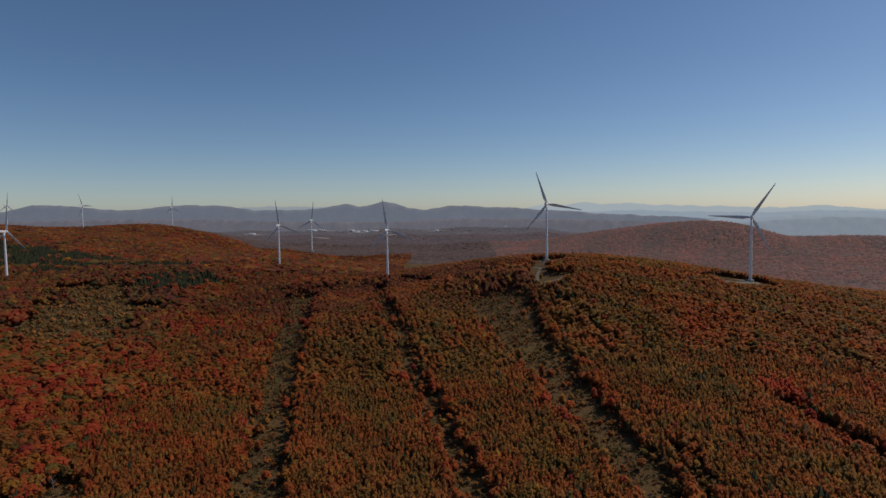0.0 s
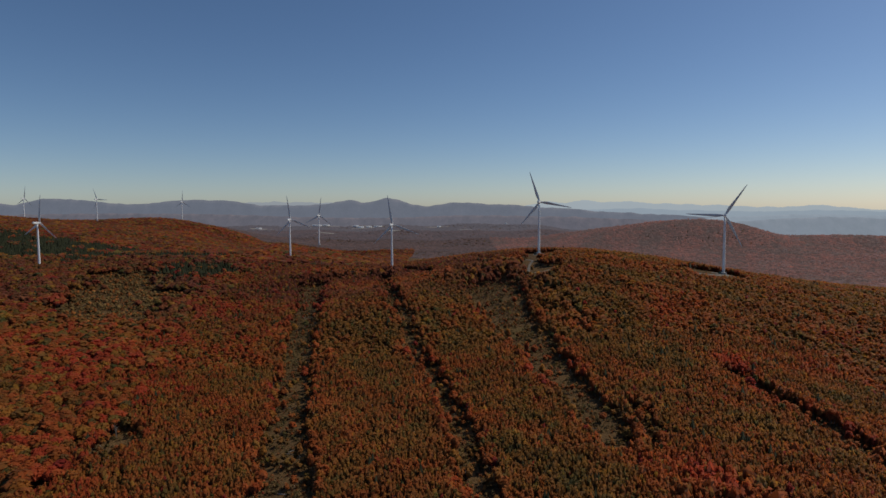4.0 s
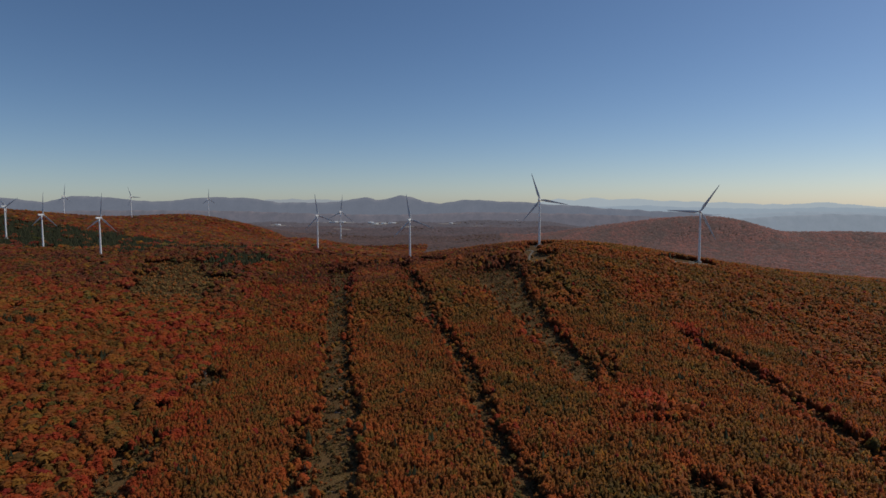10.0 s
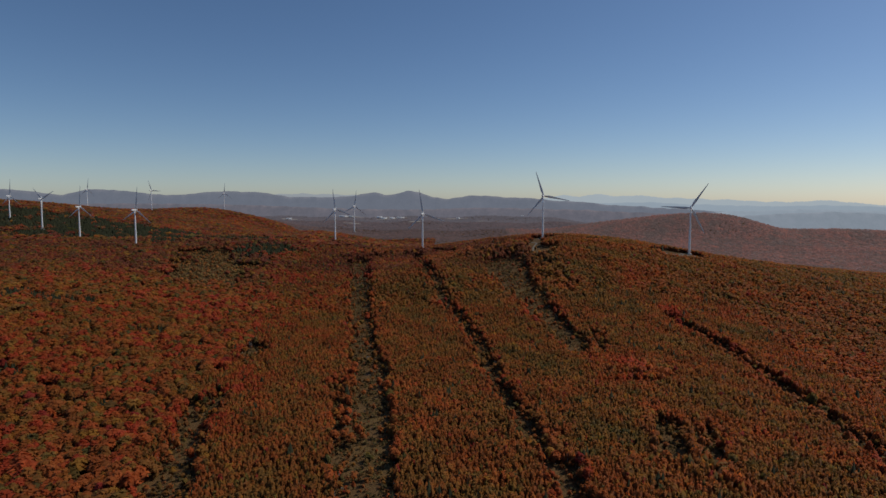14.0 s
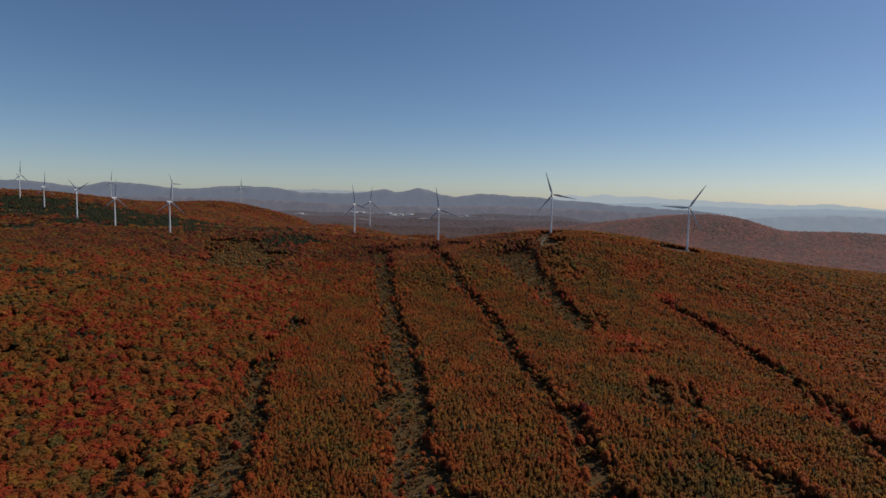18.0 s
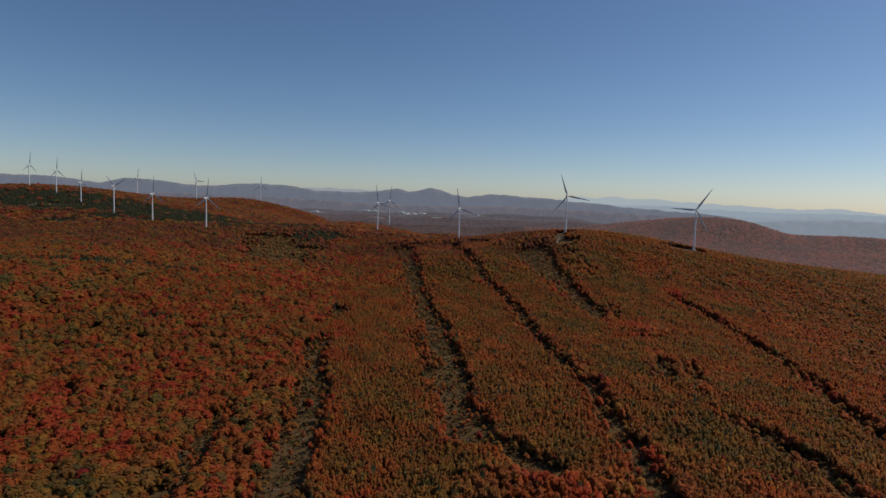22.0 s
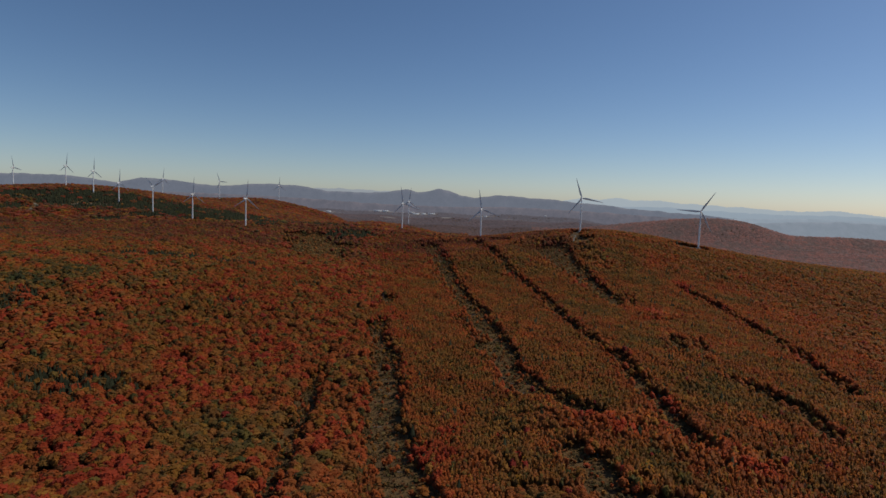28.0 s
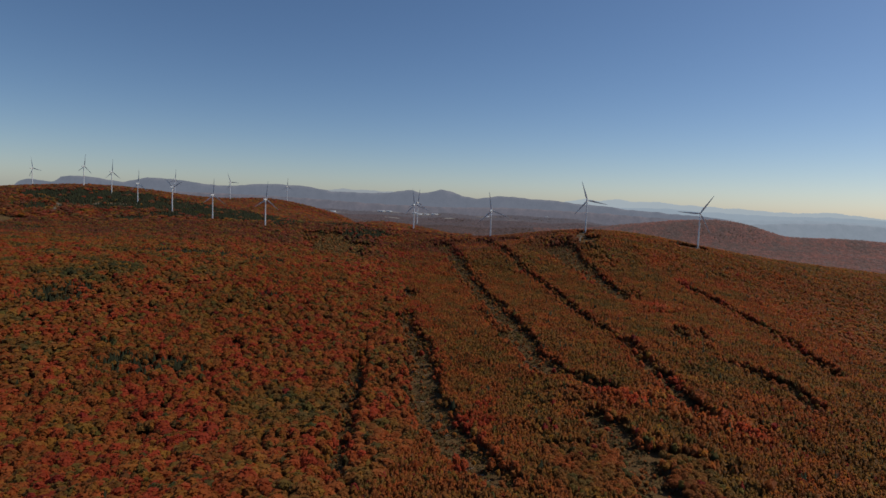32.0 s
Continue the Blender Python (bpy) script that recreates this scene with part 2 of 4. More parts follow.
TRACKS = (
    ((110, 842, 3.8), (121, 836, 3.8), (136, 818, 3.8), (128, 801, 3.8), (122, 778, 3.8), (119, 752, 3.8)),
    ((119, 752, 3.2), (132, 746, 3.2), (150, 753, 3.2), (162, 768, 3.2)),
    ((326, 735, 9), (350, 738, 9), (374, 743, 9), (398, 762, 9)),
    ((-1483, 1187, 7), (-1507, 1222, 7), (-1523, 1253, 7), (-1521, 1275, 7), (-1558, 1304, 7)),
    ((-1489, 1316, 6), (-1454, 1349, 6), (-1450, 1401, 6)),
    ((-1465, 1336, 10), (-1429, 1371, 12), (-1395, 1392, 12), (-1342, 1406, 10)),
    ((-956, 1112, 8), (-912, 1096, 8), (-904, 1120, 8)),
)
PADS = ((370, 750, 26), (398, 768, 22), (345, 742, 12), (352, 715, 20), (385, 728, 20), (132, 822, 12), (128, 800, 14), (124, 770, 16), (138, 755, 17), (152, 752, 12), (134, 733, 13), (150, 850, 24), (152, 876, 24))
FIELDS = ((-510, 885, 75, 60), (-468, 795, 88, 70), (-445, 705, 75, 55))


def lane_gap(x, y):
    """Metres from the nearest edge of a lane; negative inside."""
    best = np.full(np.shape(x), 1e9)
    for lane in LANES:
        for (ax, ay, aw), (bx, by, bw) in zip(lane, lane[1:]):
            dx, dy = bx - ax, by - ay
            t = np.clip(((x - ax) * dx + (y - ay) * dy) / (dx * dx + dy * dy), 0, 1)
            d = np.hypot(x - ax - t * dx, y - ay - t * dy) - (aw + t * (bw - aw)) / 2
            best = np.minimum(best, d)
    for lane in TRACKS:
        for (ax, ay, aw), (bx, by, bw) in zip(lane, lane[1:]):
            dx, dy = bx - ax, by - ay
            t = np.clip(((x - ax) * dx + (y - ay) * dy) / (dx * dx + dy * dy), 0, 1)
            best = np.minimum(best, np.hypot(x - ax - t * dx, y - ay - t * dy) - aw / 2 - 1.5)
    for px, py, pr in PADS:
        best = np.minimum(best, np.hypot(x - px, y - py) - pr)
    return best


# ---------------------------------------------------------------- leaves and crowns
def crown_shape(seed, cards, size, core=True, lumps=5, taper=0.0, skirt=-0.35):
    """A unit crown (radius 1): leaf sprays facing outwards on a lumpy dome, and a ragged core inside."""
    r = np.random.default_rng(seed)
    bumps = r.normal(size=(lumps, 3))
    bumps[:, 2] = np.abs(bumps[:, 2])
    bumps /= np.linalg.norm(bumps, axis=1)[:, None]
    u = r.normal(size=(cards * 3, 3))
    u /= np.linalg.norm(u, axis=1)[:, None]
    u = u[u[:, 2] > skirt][:cards]
    reach = 0.72 + 0.3 * np.max(np.exp((u @ bumps.T - 1) * 5), axis=1) + r.uniform(-0.1, 0.08, len(u))
    mid = u * reach[:, None]
    mid[:, :2] *= 1 - taper * np.clip(mid[:, 2:] + 0.2, 0, 1)
    nrm = u * 0.8 + [0, 0, 0.45] + r.normal(size=u.shape) * 0.36
    nrm /= np.linalg.norm(nrm, axis=1)[:, None]
    side = np.cross(nrm, r.normal(size=u.shape))
    side /= np.linalg.norm(side, axis=1)[:, None]
    up = np.cross(nrm, side)
    s = size * r.uniform(0.65, 1.35, len(u))[:, None]
    tri = np.stack([mid + side * s, mid + (-0.5 * side + 0.87 * up) * s, mid + (-0.5 * side - 0.87 * up) * s], 1).reshape(-1, 3)
    faces = np.arange(len(tri)).reshape(-1, 3)
    shade = np.repeat(r.uniform(0.93, 1.07, len(u)), 3)
    lean = np.repeat(u * 0.22 + [0, 0, 0.85] + r.normal(size=u.shape) * 0.16, 3, axis=0)
    if core:
        bm = bmesh.new()
        bmesh.ops.create_icosphere(bm, subdivisions=1, radius=0.86) if cards > 100 else bmesh.ops.create_uvsphere(bm, u_segments=5 if cards > 11 else 4, v_segments=3 if cards > 11 else 2, radius=0.88)
        bmesh.ops.triangulate(bm, faces=bm.faces[:])
        bm.verts.index_update()
        cv = np.array([v.co[:] for v in bm.verts])
        cf = np.array([[v.index for v in f.verts] for f in bm.faces])
        bm.free()
        cv *= r.uniform(0.86, 1.1, len(cv))[:, None]
        cv[:, :2] *= 1 - taper * np.clip(cv[:, 2:] + 0.2, 0, 1)
        faces = np.r_[faces, cf + len(tri)]
        tri = np.r_[tri, cv]
        shade = np.r_[shade, np.full(len(cv), 0.9)]
        lean = np.r_[lean, cv * 0.22 + [0, 0, 0.85]]
    return tri, faces, shade, lean / np.linalg.norm(lean, axis=1)[:, None]


def spire_shape(seed, cards):
    """A unit conifer: boughs drooping round a cone of radius 1 and height 1."""
    r = np.random.default_rng(seed)
    h = r.uniform(0, 1, cards) ** 1.4
    a = r.uniform(0, 6.283, cards)
    rad = (1 - h) * r.uniform(0.75, 1.1, cards) + 0.03
    tip = np.stack([np.cos(a) * rad, np.sin(a) * rad, h - 0.04], -1)
    w = 0.35 * (1 - h) + 0.1
    left = np.stack([np.cos(a + w) * rad * 0.35, np.sin(a + w) * rad * 0.35, h + 0.07], -1)
    right = np.stack([np.cos(a - w) * rad * 0.35, np.sin(a - w) * rad * 0.35, h + 0.07], -1)
    side = np.stack([-np.sin(a), np.cos(a), 0 * a], -1) * (w * rad)[:, None]
    verts = np.stack([tip + side, left + [0, 0, 0.03], tip - side], 1).reshape(-1, 3)
    verts2 = np.stack([tip * [0.8, 0.8, 1] + [0, 0, -0.02], left, right], 1).reshape(-1, 3)
    verts = np.r_[verts, verts2]
    faces, shade = np.arange(len(verts)).reshape(-1, 3), np.repeat(r.uniform(0.75, 1.25, 2 * cards), 3)
    ring = np.arange(7)
    cone = np.r_[np.stack([0.8 * np.cos(ring * 0.8976), 0.8 * np.sin(ring * 0.8976), 0.04 + 0 * ring], -1), [[0, 0, 0.97]]]
    faces = np.r_[faces, np.stack([ring, (ring + 1) % 7, 0 * ring + 7], -1) + len(verts)]
    verts = np.r_[verts, cone]
    lean = verts * [0.7, 0.7, 0.0] + [0, 0, 0.55]
    return verts, faces, np.r_[shade, np.full(8, 0.9)], lean / np.linalg.norm(lean, axis=1)[:, None]


def grow(name, shapes, x, y, z, radius, height, colour, seed):
    """One mesh of many crowns: z is the middle of each crown."""
    r = np.random.default_rng(seed)
    which, turn = r.integers(0, len(shapes), len(x)), r.uniform(0, 6.283, len(x))
    vs, fs, cs, ns, base = [], [], [], [], 0
    for k, (v, f, shade, lean) in enumerate(shapes):
        m = which == k
        c, s = np.cos(turn[m])[:, None], np.sin(turn[m])[:, None]
        px = (v[:, 0] * c - v[:, 1] * s) * radius[m, None] + x[m, None]
        py = (v[:, 0] * s + v[:, 1] * c) * radius[m, None] + y[m, None]
        pz = v[:, 2] * height[m, None] + z[m, None]
        n = int(m.sum())
        vs.append(np.stack([px, py, pz], -1).reshape(-1, 3))
        fs.append((f[None] + (np.arange(n) * len(v))[:, None, None]).reshape(-1, 3) + base)
        rgb = colour[m][:, None, :] * shade[None, :, None]
        cs.append(np.concatenate([rgb, np.ones((*rgb.shape[:2], 1))], -1).reshape(-1, 4))
        ns.append(np.stack([lean[:, 0] * c - lean[:, 1] * s, lean[:, 0] * s + lean[:, 1] * c, np.broadcast_to(lean[:, 2], (n, len(v)))], -1).reshape(-1, 3))
        base += n * len(v)
    ob = mesh_object(name, np.concatenate(vs), np.concatenate(fs), LEAF, True)
    at = ob.data.attributes.new("leaf", "FLOAT_COLOR", "POINT")
    at.data.foreach_set("color", np.concatenate(cs).astype(np.float32).ravel())
    at = ob.data.attributes.new("lean", "FLOAT_VECTOR", "POINT")
    at.data.foreach_set("vector", np.concatenate(ns).astype(np.float32).ravel())
    return ob


# from green through olive, tan and orange to red
HUES = np.array([(0.092, 0.084, 0.028), (0.205, 0.124, 0.032), (0.312, 0.134, 0.031), (0.395, 0.120, 0.030), (0.475, 0.113, 0.027), (0.475, 0.072, 0.026)])
STEPS = (-0.3, 0.0, 0.3, 0.5, 0.75, 1.0)
# place, spread, shift towards red (+) or olive (-)
STANDS = (
    (-125, -170, 14, 0.8), (-114, -132, 8, 0.8), (-3, -116, 10, 0.4), (19, -139, 9, 0.7), (21, -175, 25, -0.3),
    (-310, -144, 40, -0.38), (-410, -53, 8, 0.5), (-220, -149, 12, 0.7), (-393, -172, 35, 0.45), (-348, 75, 60, 0.1),
    (-477, 127, 45, -0.12), (-76, 584, 40, -0.1), (76, 281, 30, -0.15), (342, 438, 40, 0.15), (384, 335, 45, 0.2),
    (-53, -86, 4, -0.3), (-579, 173, 50, 0.12), (-609, 95, 40, 0.2), (-209, 256, 25, 0.15), (-411, 1, 35, 0.1),
    (-75, 577, 35, -0.22), (9, 663, 35, -0.25), (178, 635, 50, -0.2), (186, 496, 40, -0.15), (251, 580, 30, 0.3),
    (238, 391, 25, 0.25), (-243, 1391, 40, 0.25), (-310, 747, 30, 0.3), (-341, 517, 50, 0.25), (-362, 1077, 50, 0.2),
    (327, 391, 16, -0.22), (459, 490, 40, 0.25), (156, 270, 17, 0.5), (153, 226, 15, 0.5), (124, 213, 12, 0.35),
    (-245, 173, 25, 0.12), (-982, 1094, 60, 0.1), (-303, 466, 30, 0.25), (-652, 741, 60, 0.2), (-540, 448, 30, -0.3),
    (70, 391, 30, -0.05), (101, 100, 16, -0.4), (0, 153, 25, 0.1), (600, 672, 70, -0.12), (238, 714, 18, 0.3),
    (230, 615, 18, 0.3), (237, 558, 16, 0.3), (232, 535, 10, 0.3), (259, 444, 14, 0.5), (306, 435, 18, 0.3),
    (106, -181, 12, 0.6), (103, -150, 9, 0.4), (311, 76, 30, 0.3), (-431, -137, 22, 0.4), (-354, -206, 18, 0.4),
    (-317, -98, 20, -0.4), (-450, -196, 15, -0.5), (-220, -155, 10, 0.6), (-127, -170, 13, 0.6), (-74, -139, 20, -0.25),
    (-792, 274, 30, -0.6), (-751, 314, 25, -0.5), (-575, 328, 18, -0.5), (-433, -18, 20, -0.3), (-184, -51, 14, 0.3),
    (21, -69, 25, -0.2), (143, -51, 40, -0.15), (31, 518, 25, -0.2), (62, 440, 25, 0.15), (10, -94, 5, -0.3),
    (-220, 10, 25, -0.15), (-407, -54, 20, 0.6), (-494, 191, 30, -0.3), (-585, 220, 25, 0.2), (-108, -69, 25, 0.0),
    (68, -78, 15, 0.4), (-722, 275, 30, -0.45), (-285, -120, 35, -0.25), (-390, -190, 40, 0.25), (350, 210, 60, 0.2), (345, 310, 40, 0.1), (-250, 900, 120, 0.15),
    (-120, 800, 80, 0.15), (-1561, 1473, 45, 0.9), (-1490, 1400, 35, 0.8), (-1452, 1165, 60, 0.35), (-1347, 1195, 50, 0.4), (-1298, 1289, 40, 0.3), (-1054, 1541, 70, 0.3), (-827, 1437, 90, 0.3), (-931, 2267, 200, 0.3), (0, -125, 30, 0.3), (70, -140, 25, 0.3),
)


def leaf_colour(x, y, seed, gap=None):
    """The autumn colour of the tree at (x, y): redder to the west and at the stands' edges, olive and tan on the ridge."""
    r = np.random.default_rng(seed)
    old = smooth(-110, -300, x)
    v = 0.45 + 0.27 * old + (0.12 + 0.08 * old) * ripple(x, y, 140, 11) + (0.15 + 0.06 * old) * ripple(x, y, 45, 12) + (0.05 + 0.09 * old) * ripple(x, y, 19, 20)
    for cx, cy, s, gain in STANDS:
        v = v + gain * np.exp(-((x - cx) ** 2 + (y - cy) ** 2) / (2 * s * s))
    v = v - 0.75 * 0.75 * smooth(0.15, 0.75, ripple(x, y, 120, 18)) * smooth(-400, -750, x)
    if gap is not None:
        v = v + 0.27 * np.exp(-np.maximum(gap, 0) / 5)
    v = v + r.normal(size=np.shape(x)) * (0.06 + 0.10 * old) - 0.03
    v = v - 0.30 * smooth(0.62, 1.0, ripple(x, y, 21, 16)) * (1 - 0.4 * old)
    rgb = np.stack([np.interp(v, STEPS, HUES[:, k]) for k in range(3)], -1)
    gold = (0.65 * smooth(0.4, 0.9, ripple(x, y, 34, 17)) * (0.25 + 0.75 * old))[..., None]
    rgb = rgb * (1 - gold) + np.array((0.39, 0.170, 0.028)) * gold
    # crest and upland: browner leaves, the slope's dim low-angle light painted in with them
    crest_dim = smooth(560, 820, y) * smooth(280, 40, x) * (0.62 + 0.3 * ripple(x, y, 170, 19)) * (1 - 0.7 * smooth(1.0, 1.35, v))
    crest_dim = np.clip(crest_dim, 0, 0.85)[..., None]
    rgb = rgb * (1 - crest_dim) + np.array((0.200, 0.066, 0.038)) * crest_dim
    # single gold, yellow-olive and green trees, gathered in loose groups
    group = 0.5 + 0.5 * ripple(x, y, 26, 21)
    pick, deep = r.uniform(size=np.shape(x)), r.uniform(0.45, 0.95, np.shape(x))[..., None]
    for lo, hi, tint in ((0.0, 0.06 + 0.16 * old * group, (0.40, 0.190, 0.030)), (0.30, 0.33 + 0.10 * old * (1 - group), (0.20, 0.150, 0.032)), (0.60, 0.625 + 0.06 * old * group, (0.085, 0.100, 0.030))):
        take = ((pick >= lo) & (pick < hi))[..., None] * deep
        rgb = rgb * (1 - take) + np.array(tint) * take
    odd = r.uniform(size=np.shape(x))
    rgb[odd < 0.010] = (0.41, 0.19, 0.04)
    rgb[odd > 0.988] = (0.35, 0.045, 0.027)
    return rgb * (r.uniform(0.92, 1.08, np.shape(x)) * (1 + 0.11 * ripple(x, y, 70, 14)) * (1 - 0.1 * old - 0.06 * smooth(200, 400, x)))[..., None]


def scatter(x0, x1, y0, y1, step, seed):
    r = np.random.default_rng(seed)
    gx, gy = np.meshgrid(np.arange(x0, x1, step), np.arange(y0, y1, step * 0.87))
    gx = gx + (np.arange(gx.shape[0]) % 2)[:, None] * step / 2
    gx, gy = gx.ravel(), gy.ravel()
    return gx + r.uniform(-0.5, 0.5, gx.size) * step, gy + r.uniform(-0.5, 0.5, gx.size) * step, r


def in_sight(x, y, slack=60):
    """The wedge of land that the flight looks over."""
    d = y + 670
    return (x > -129 - 0.84 * d - slack) & (x < -129 + 0.72 * d + slack)


GROVE = (-70, 45, -300, -225)       # the stretch of woods whose trees stand singly
EVERGREEN = ((-790, 1310, 230, 130), (-430, 960, 70, 60), (-520, 1110, 60, 30), (-690, 1040, 40, 40), (-820, 1130, 200, 40), (-600, 1105, 190, 40), (-1420, 1450, 330, 190), (-1650, 1420, 130, 110), (-1100, 1380, 230, 120), (-900, 1210, 190, 70),
             (-700, 508, 140, 26), (-735, 165, 40, 50), (-490, -42, 66, 26), (-1313, 880, 60, 40), (-1270, 1470, 240, 150), (-1050, 1230, 190, 80), (-446, 250, 24, 12), (-555, 492, 50, 20), (-375, 396, 22, 12), (-1570, 1215, 60, 50), (-1628, 1415, 40, 55), (-1424, 1580, 90, 60), (-1352, 1510, 80, 50), (-1502, 1560, 60, 50), (-1117, 1415, 110, 50), (-960, 1210, 70, 30), (-1200, 1140, 60, 40), (-418, 930, 40, 50))


def evergreen(x, y):
    out = np.zeros(np.shape(x))
    for cx, cy, sx, sy in EVERGREEN:
        out = np.maximum(out, np.exp(-((x - cx) / sx) ** 2 - ((y - cy) / sy) ** 2))
    return np.clip(3.0 * (out + 0.16 * (1 - 0.5 * smooth(900, 1200, y)) * ripple(x, y, 60, 38) - 0.25), 0, 1)


def rough_edge(x, y):
    """How far the woods' edge wanders from the lane's line."""
    return 1.8 * ripple(x, y, 65, 30) - 1.0 + 3.0 * ripple(x, y, 28, 31) + 1.8 * ripple(x, y, 11, 32)


def in_field(x, y):
    d = np.min([((x - fx) / fsx) ** 2 + ((y - fy) / fsy) ** 2 for fx, fy, fsx, fsy in FIELDS], axis=0)
    return d + 0.35 * ripple(x, y, 60, 35) + 0.3 * ripple(x, y, 16, 36) + 0.25 * ripple(x, y, 7, 39) < 1


def glade(x, y):
    """Small openings in the older woods."""
    return west(x, y) & (np.abs(ripple(x, y, 95, 41) + 0.3 * ripple(x, y, 30, 42)) < 0.055 + 0.05 * ripple(x, y, 40, 43))


# stands of larger trees among the young woods: place and reach
LARGE = ((-5, -125, 62, 30), (85, -165, 50, 28), (160, 245, 28, 28), (-75, -190, 22, 22), (150, 60, 16, 30), (40, -245, 40, 40), (70, 765, 80, 40), (138, 640, 24, 75), (150, 540, 18, 60), (-205, 930, 60, 40), (-90, 905, 40, 30))

# old trees left standing round the heads of the lanes
TALL = ((70, 770, 80, 40), (138, 660, 24, 80), (-205, 925, 60, 40), (-92, 905, 40, 30), (-165, 790, 20, 60), (-55, 700, 14, 70), (20, 790, 40, 40))


def large(x, y):
    """Whether bigger, rounder trees stand here."""
    out = np.zeros(np.shape(x))
    for cx, cy, sx, sy in LARGE:
        out = np.maximum(out, np.exp(-((x - cx) / sx) ** 2 - ((y - cy) / sy) ** 2))
    return out + 0.25 * ripple(x, y, 22, 45) > 0.5


def stems(x, y, z, high, r):
    """Thin pale trunks that show at the edges of the woods, in one mesh."""
    n, a = len(x), r.uniform(0, 6.283, len(x))
    rad, lean = r.uniform(0.09, 0.2, n), r.normal(size=(n, 2)) * 0.5
    verts = []
    for f, w in ((-0.02, 1.0), (0.85, 0.5)):
        for k in range(3):
            b = a + 2.0944 * k
            verts.append(np.stack([x + lean[:, 0] * f * 2 + np.cos(b) * rad * w + 0.6 * np.cos(a), y + lean[:, 1] * f * 2 + np.sin(b) * rad * w + 0.6 * np.sin(a), z + high * f], -1))
    q = np.array([(0, 1, 4, 3), (1, 2, 5, 4), (2, 0, 3, 5)])
    faces = (q[None] * n + np.arange(n)[:, None, None]).reshape(-1, 4)
    tagged(mesh_object("trunks", np.concatenate(verts), faces, BIRCH), "thin pale grey trunks at the edge of the woods", "trunks", kind="stuff")


def wood(name, label, x0, x1, y0, y1, step, shapes, spires, size, seed, tall=11.0, where=None, roll=0.9):
    """A stretch of woods as one mesh; where(x, y) says which spots belong to it."""
    x, y, r = scatter(x0, x1, y0, y1, step, seed)
    gap = lane_gap(x, y) + rough_edge(x, y)
    keep = in_sight(x, y) & (gap > 0.8) & ~((x > GROVE[0]) & (x < GROVE[1]) & (y > GROVE[2]) & (y < GROVE[3])) & ~in_field(x, y)
    if where:
        keep &= where(x, y)
    if roll > 1.5:
        keep &= ~glade(x, y)
    x, y, gap = x[keep], y[keep], gap[keep]
    rad = size * r.uniform(0.65, 1.35, x.size) * np.where(r.uniform(size=x.size) < 0.04, 1.4, 1.0)
    thin = r.uniform(size=x.size) > (0.015 if roll < 1.5 else 0.03) + 0.05 * ripple(x, y, 50, 37)
    big = large(x, y) & (roll < 1.5)
    thin &= ~big | (r.uniform(size=x.size) < 0.42)
    rad = rad * np.where(big, 1.55, 1.0)
    thin &= gap > 0.6 * rad
    x, y, gap, rad, big = x[thin], y[thin], gap[thin], rad[thin], big[thin]
    high = tall * (0.78 + np.where(big, 0.28, 0.2) * rad / size + 0.035 * np.clip(r.normal(size=x.size), -2, 2)) + roll * ripple(x, y, 42, 33) + 0.6 * roll * ripple(x, y, 17, 34)
    high *= (0.94 + 0.06 * smooth(0, 5, gap)) * (1 + 0.45 * np.max([np.exp(-((x - cx) / sx) ** 2 - ((y - cy) / sy) ** 2) for cx, cy, sx, sy in TALL], axis=0))
    ev = r.uniform(size=x.size) < 0.003 + (0.75 + 0.2 * smooth(850, 1000, y)) * evergreen(x, y)
    z = land(x, y)
    col = leaf_colour(x, y, seed + 1, gap) 
    d = ~ev
    ob = grow(name, shapes, x[d], y[d], z[d] + high[d] * (0.57 if roll < 1.5 else 0.63), rad[d], high[d] * (0.43 if roll < 1.5 else 0.37), col[d], seed + 2)
    tagged(ob, label, "woods", kind="stuff")
    if step < 6.8:
        edge = d & (gap < 5) & (r.uniform(size=x.size) < 0.7) | d & (r.uniform(size=x.size) < 0.03)
        stems(x[edge], y[edge], z[edge], high[edge], r)
    if ev.sum() > 3:
        green = np.array((0.048, 0.052, 0.024)) * r.uniform(0.7, 1.4, (int(ev.sum()), 1))
        many = 2 if step < 8 else 3
        ex, ey = np.tile(x[ev], many) + r.uniform(-0.6, 0.6, many * int(ev.sum())) * step, np.tile(y[ev], many) + r.uniform(-0.6, 0.6, many * int(ev.sum())) * step
        eh = r.uniform(8.0, 14.5, ex.size)
        ob = grow("conifers", spires, ex, ey, land(ex, ey) + 0.6, eh * r.uniform(0.22, 0.32, ex.size), eh, np.tile(green, (many, 1)), seed + 3)
        tagged(ob, "dark green spruces and firs among the autumn woods", "conifers", kind="stuff")


def west(x, y):
    """The older, broad-crowned woods west of the lanes."""
    return x < -185 + 22 * ripple(x, y, 120, 36) - 0.22 * np.clip(y, 0, 700)


def young(x, y):
    return ~west(x, y)


def close_by(x, y):
    """What the flight passes nearest."""
    return (y < 500) & (x > -560) & (x < 345)


FINE = [crown_shape(s, 60, 0.28, lumps=7, taper=0.32, skirt=-0.6) for s in range(8)]
SMALL = [crown_shape(10 + s, 11, 0.5, lumps=3, taper=0.4, skirt=-0.55) for s in range(8)]
MIDDLE = [crown_shape(20 + s, 14, 0.45, taper=0.3, skirt=-0.5) for s in range(8)]
TINY = [crown_shape(30 + s, 10, 0.52, lumps=3, taper=0.4, skirt=-0.5) for s in range(8)]
COARSE = [crown_shape(40 + s, 7, 0.85) for s in range(6)]
SPIRES = [spire_shape(60 + s, 22) for s in range(4)]
FEW_SPIRES = [spire_shape(70 + s, 7) for s in range(4)]
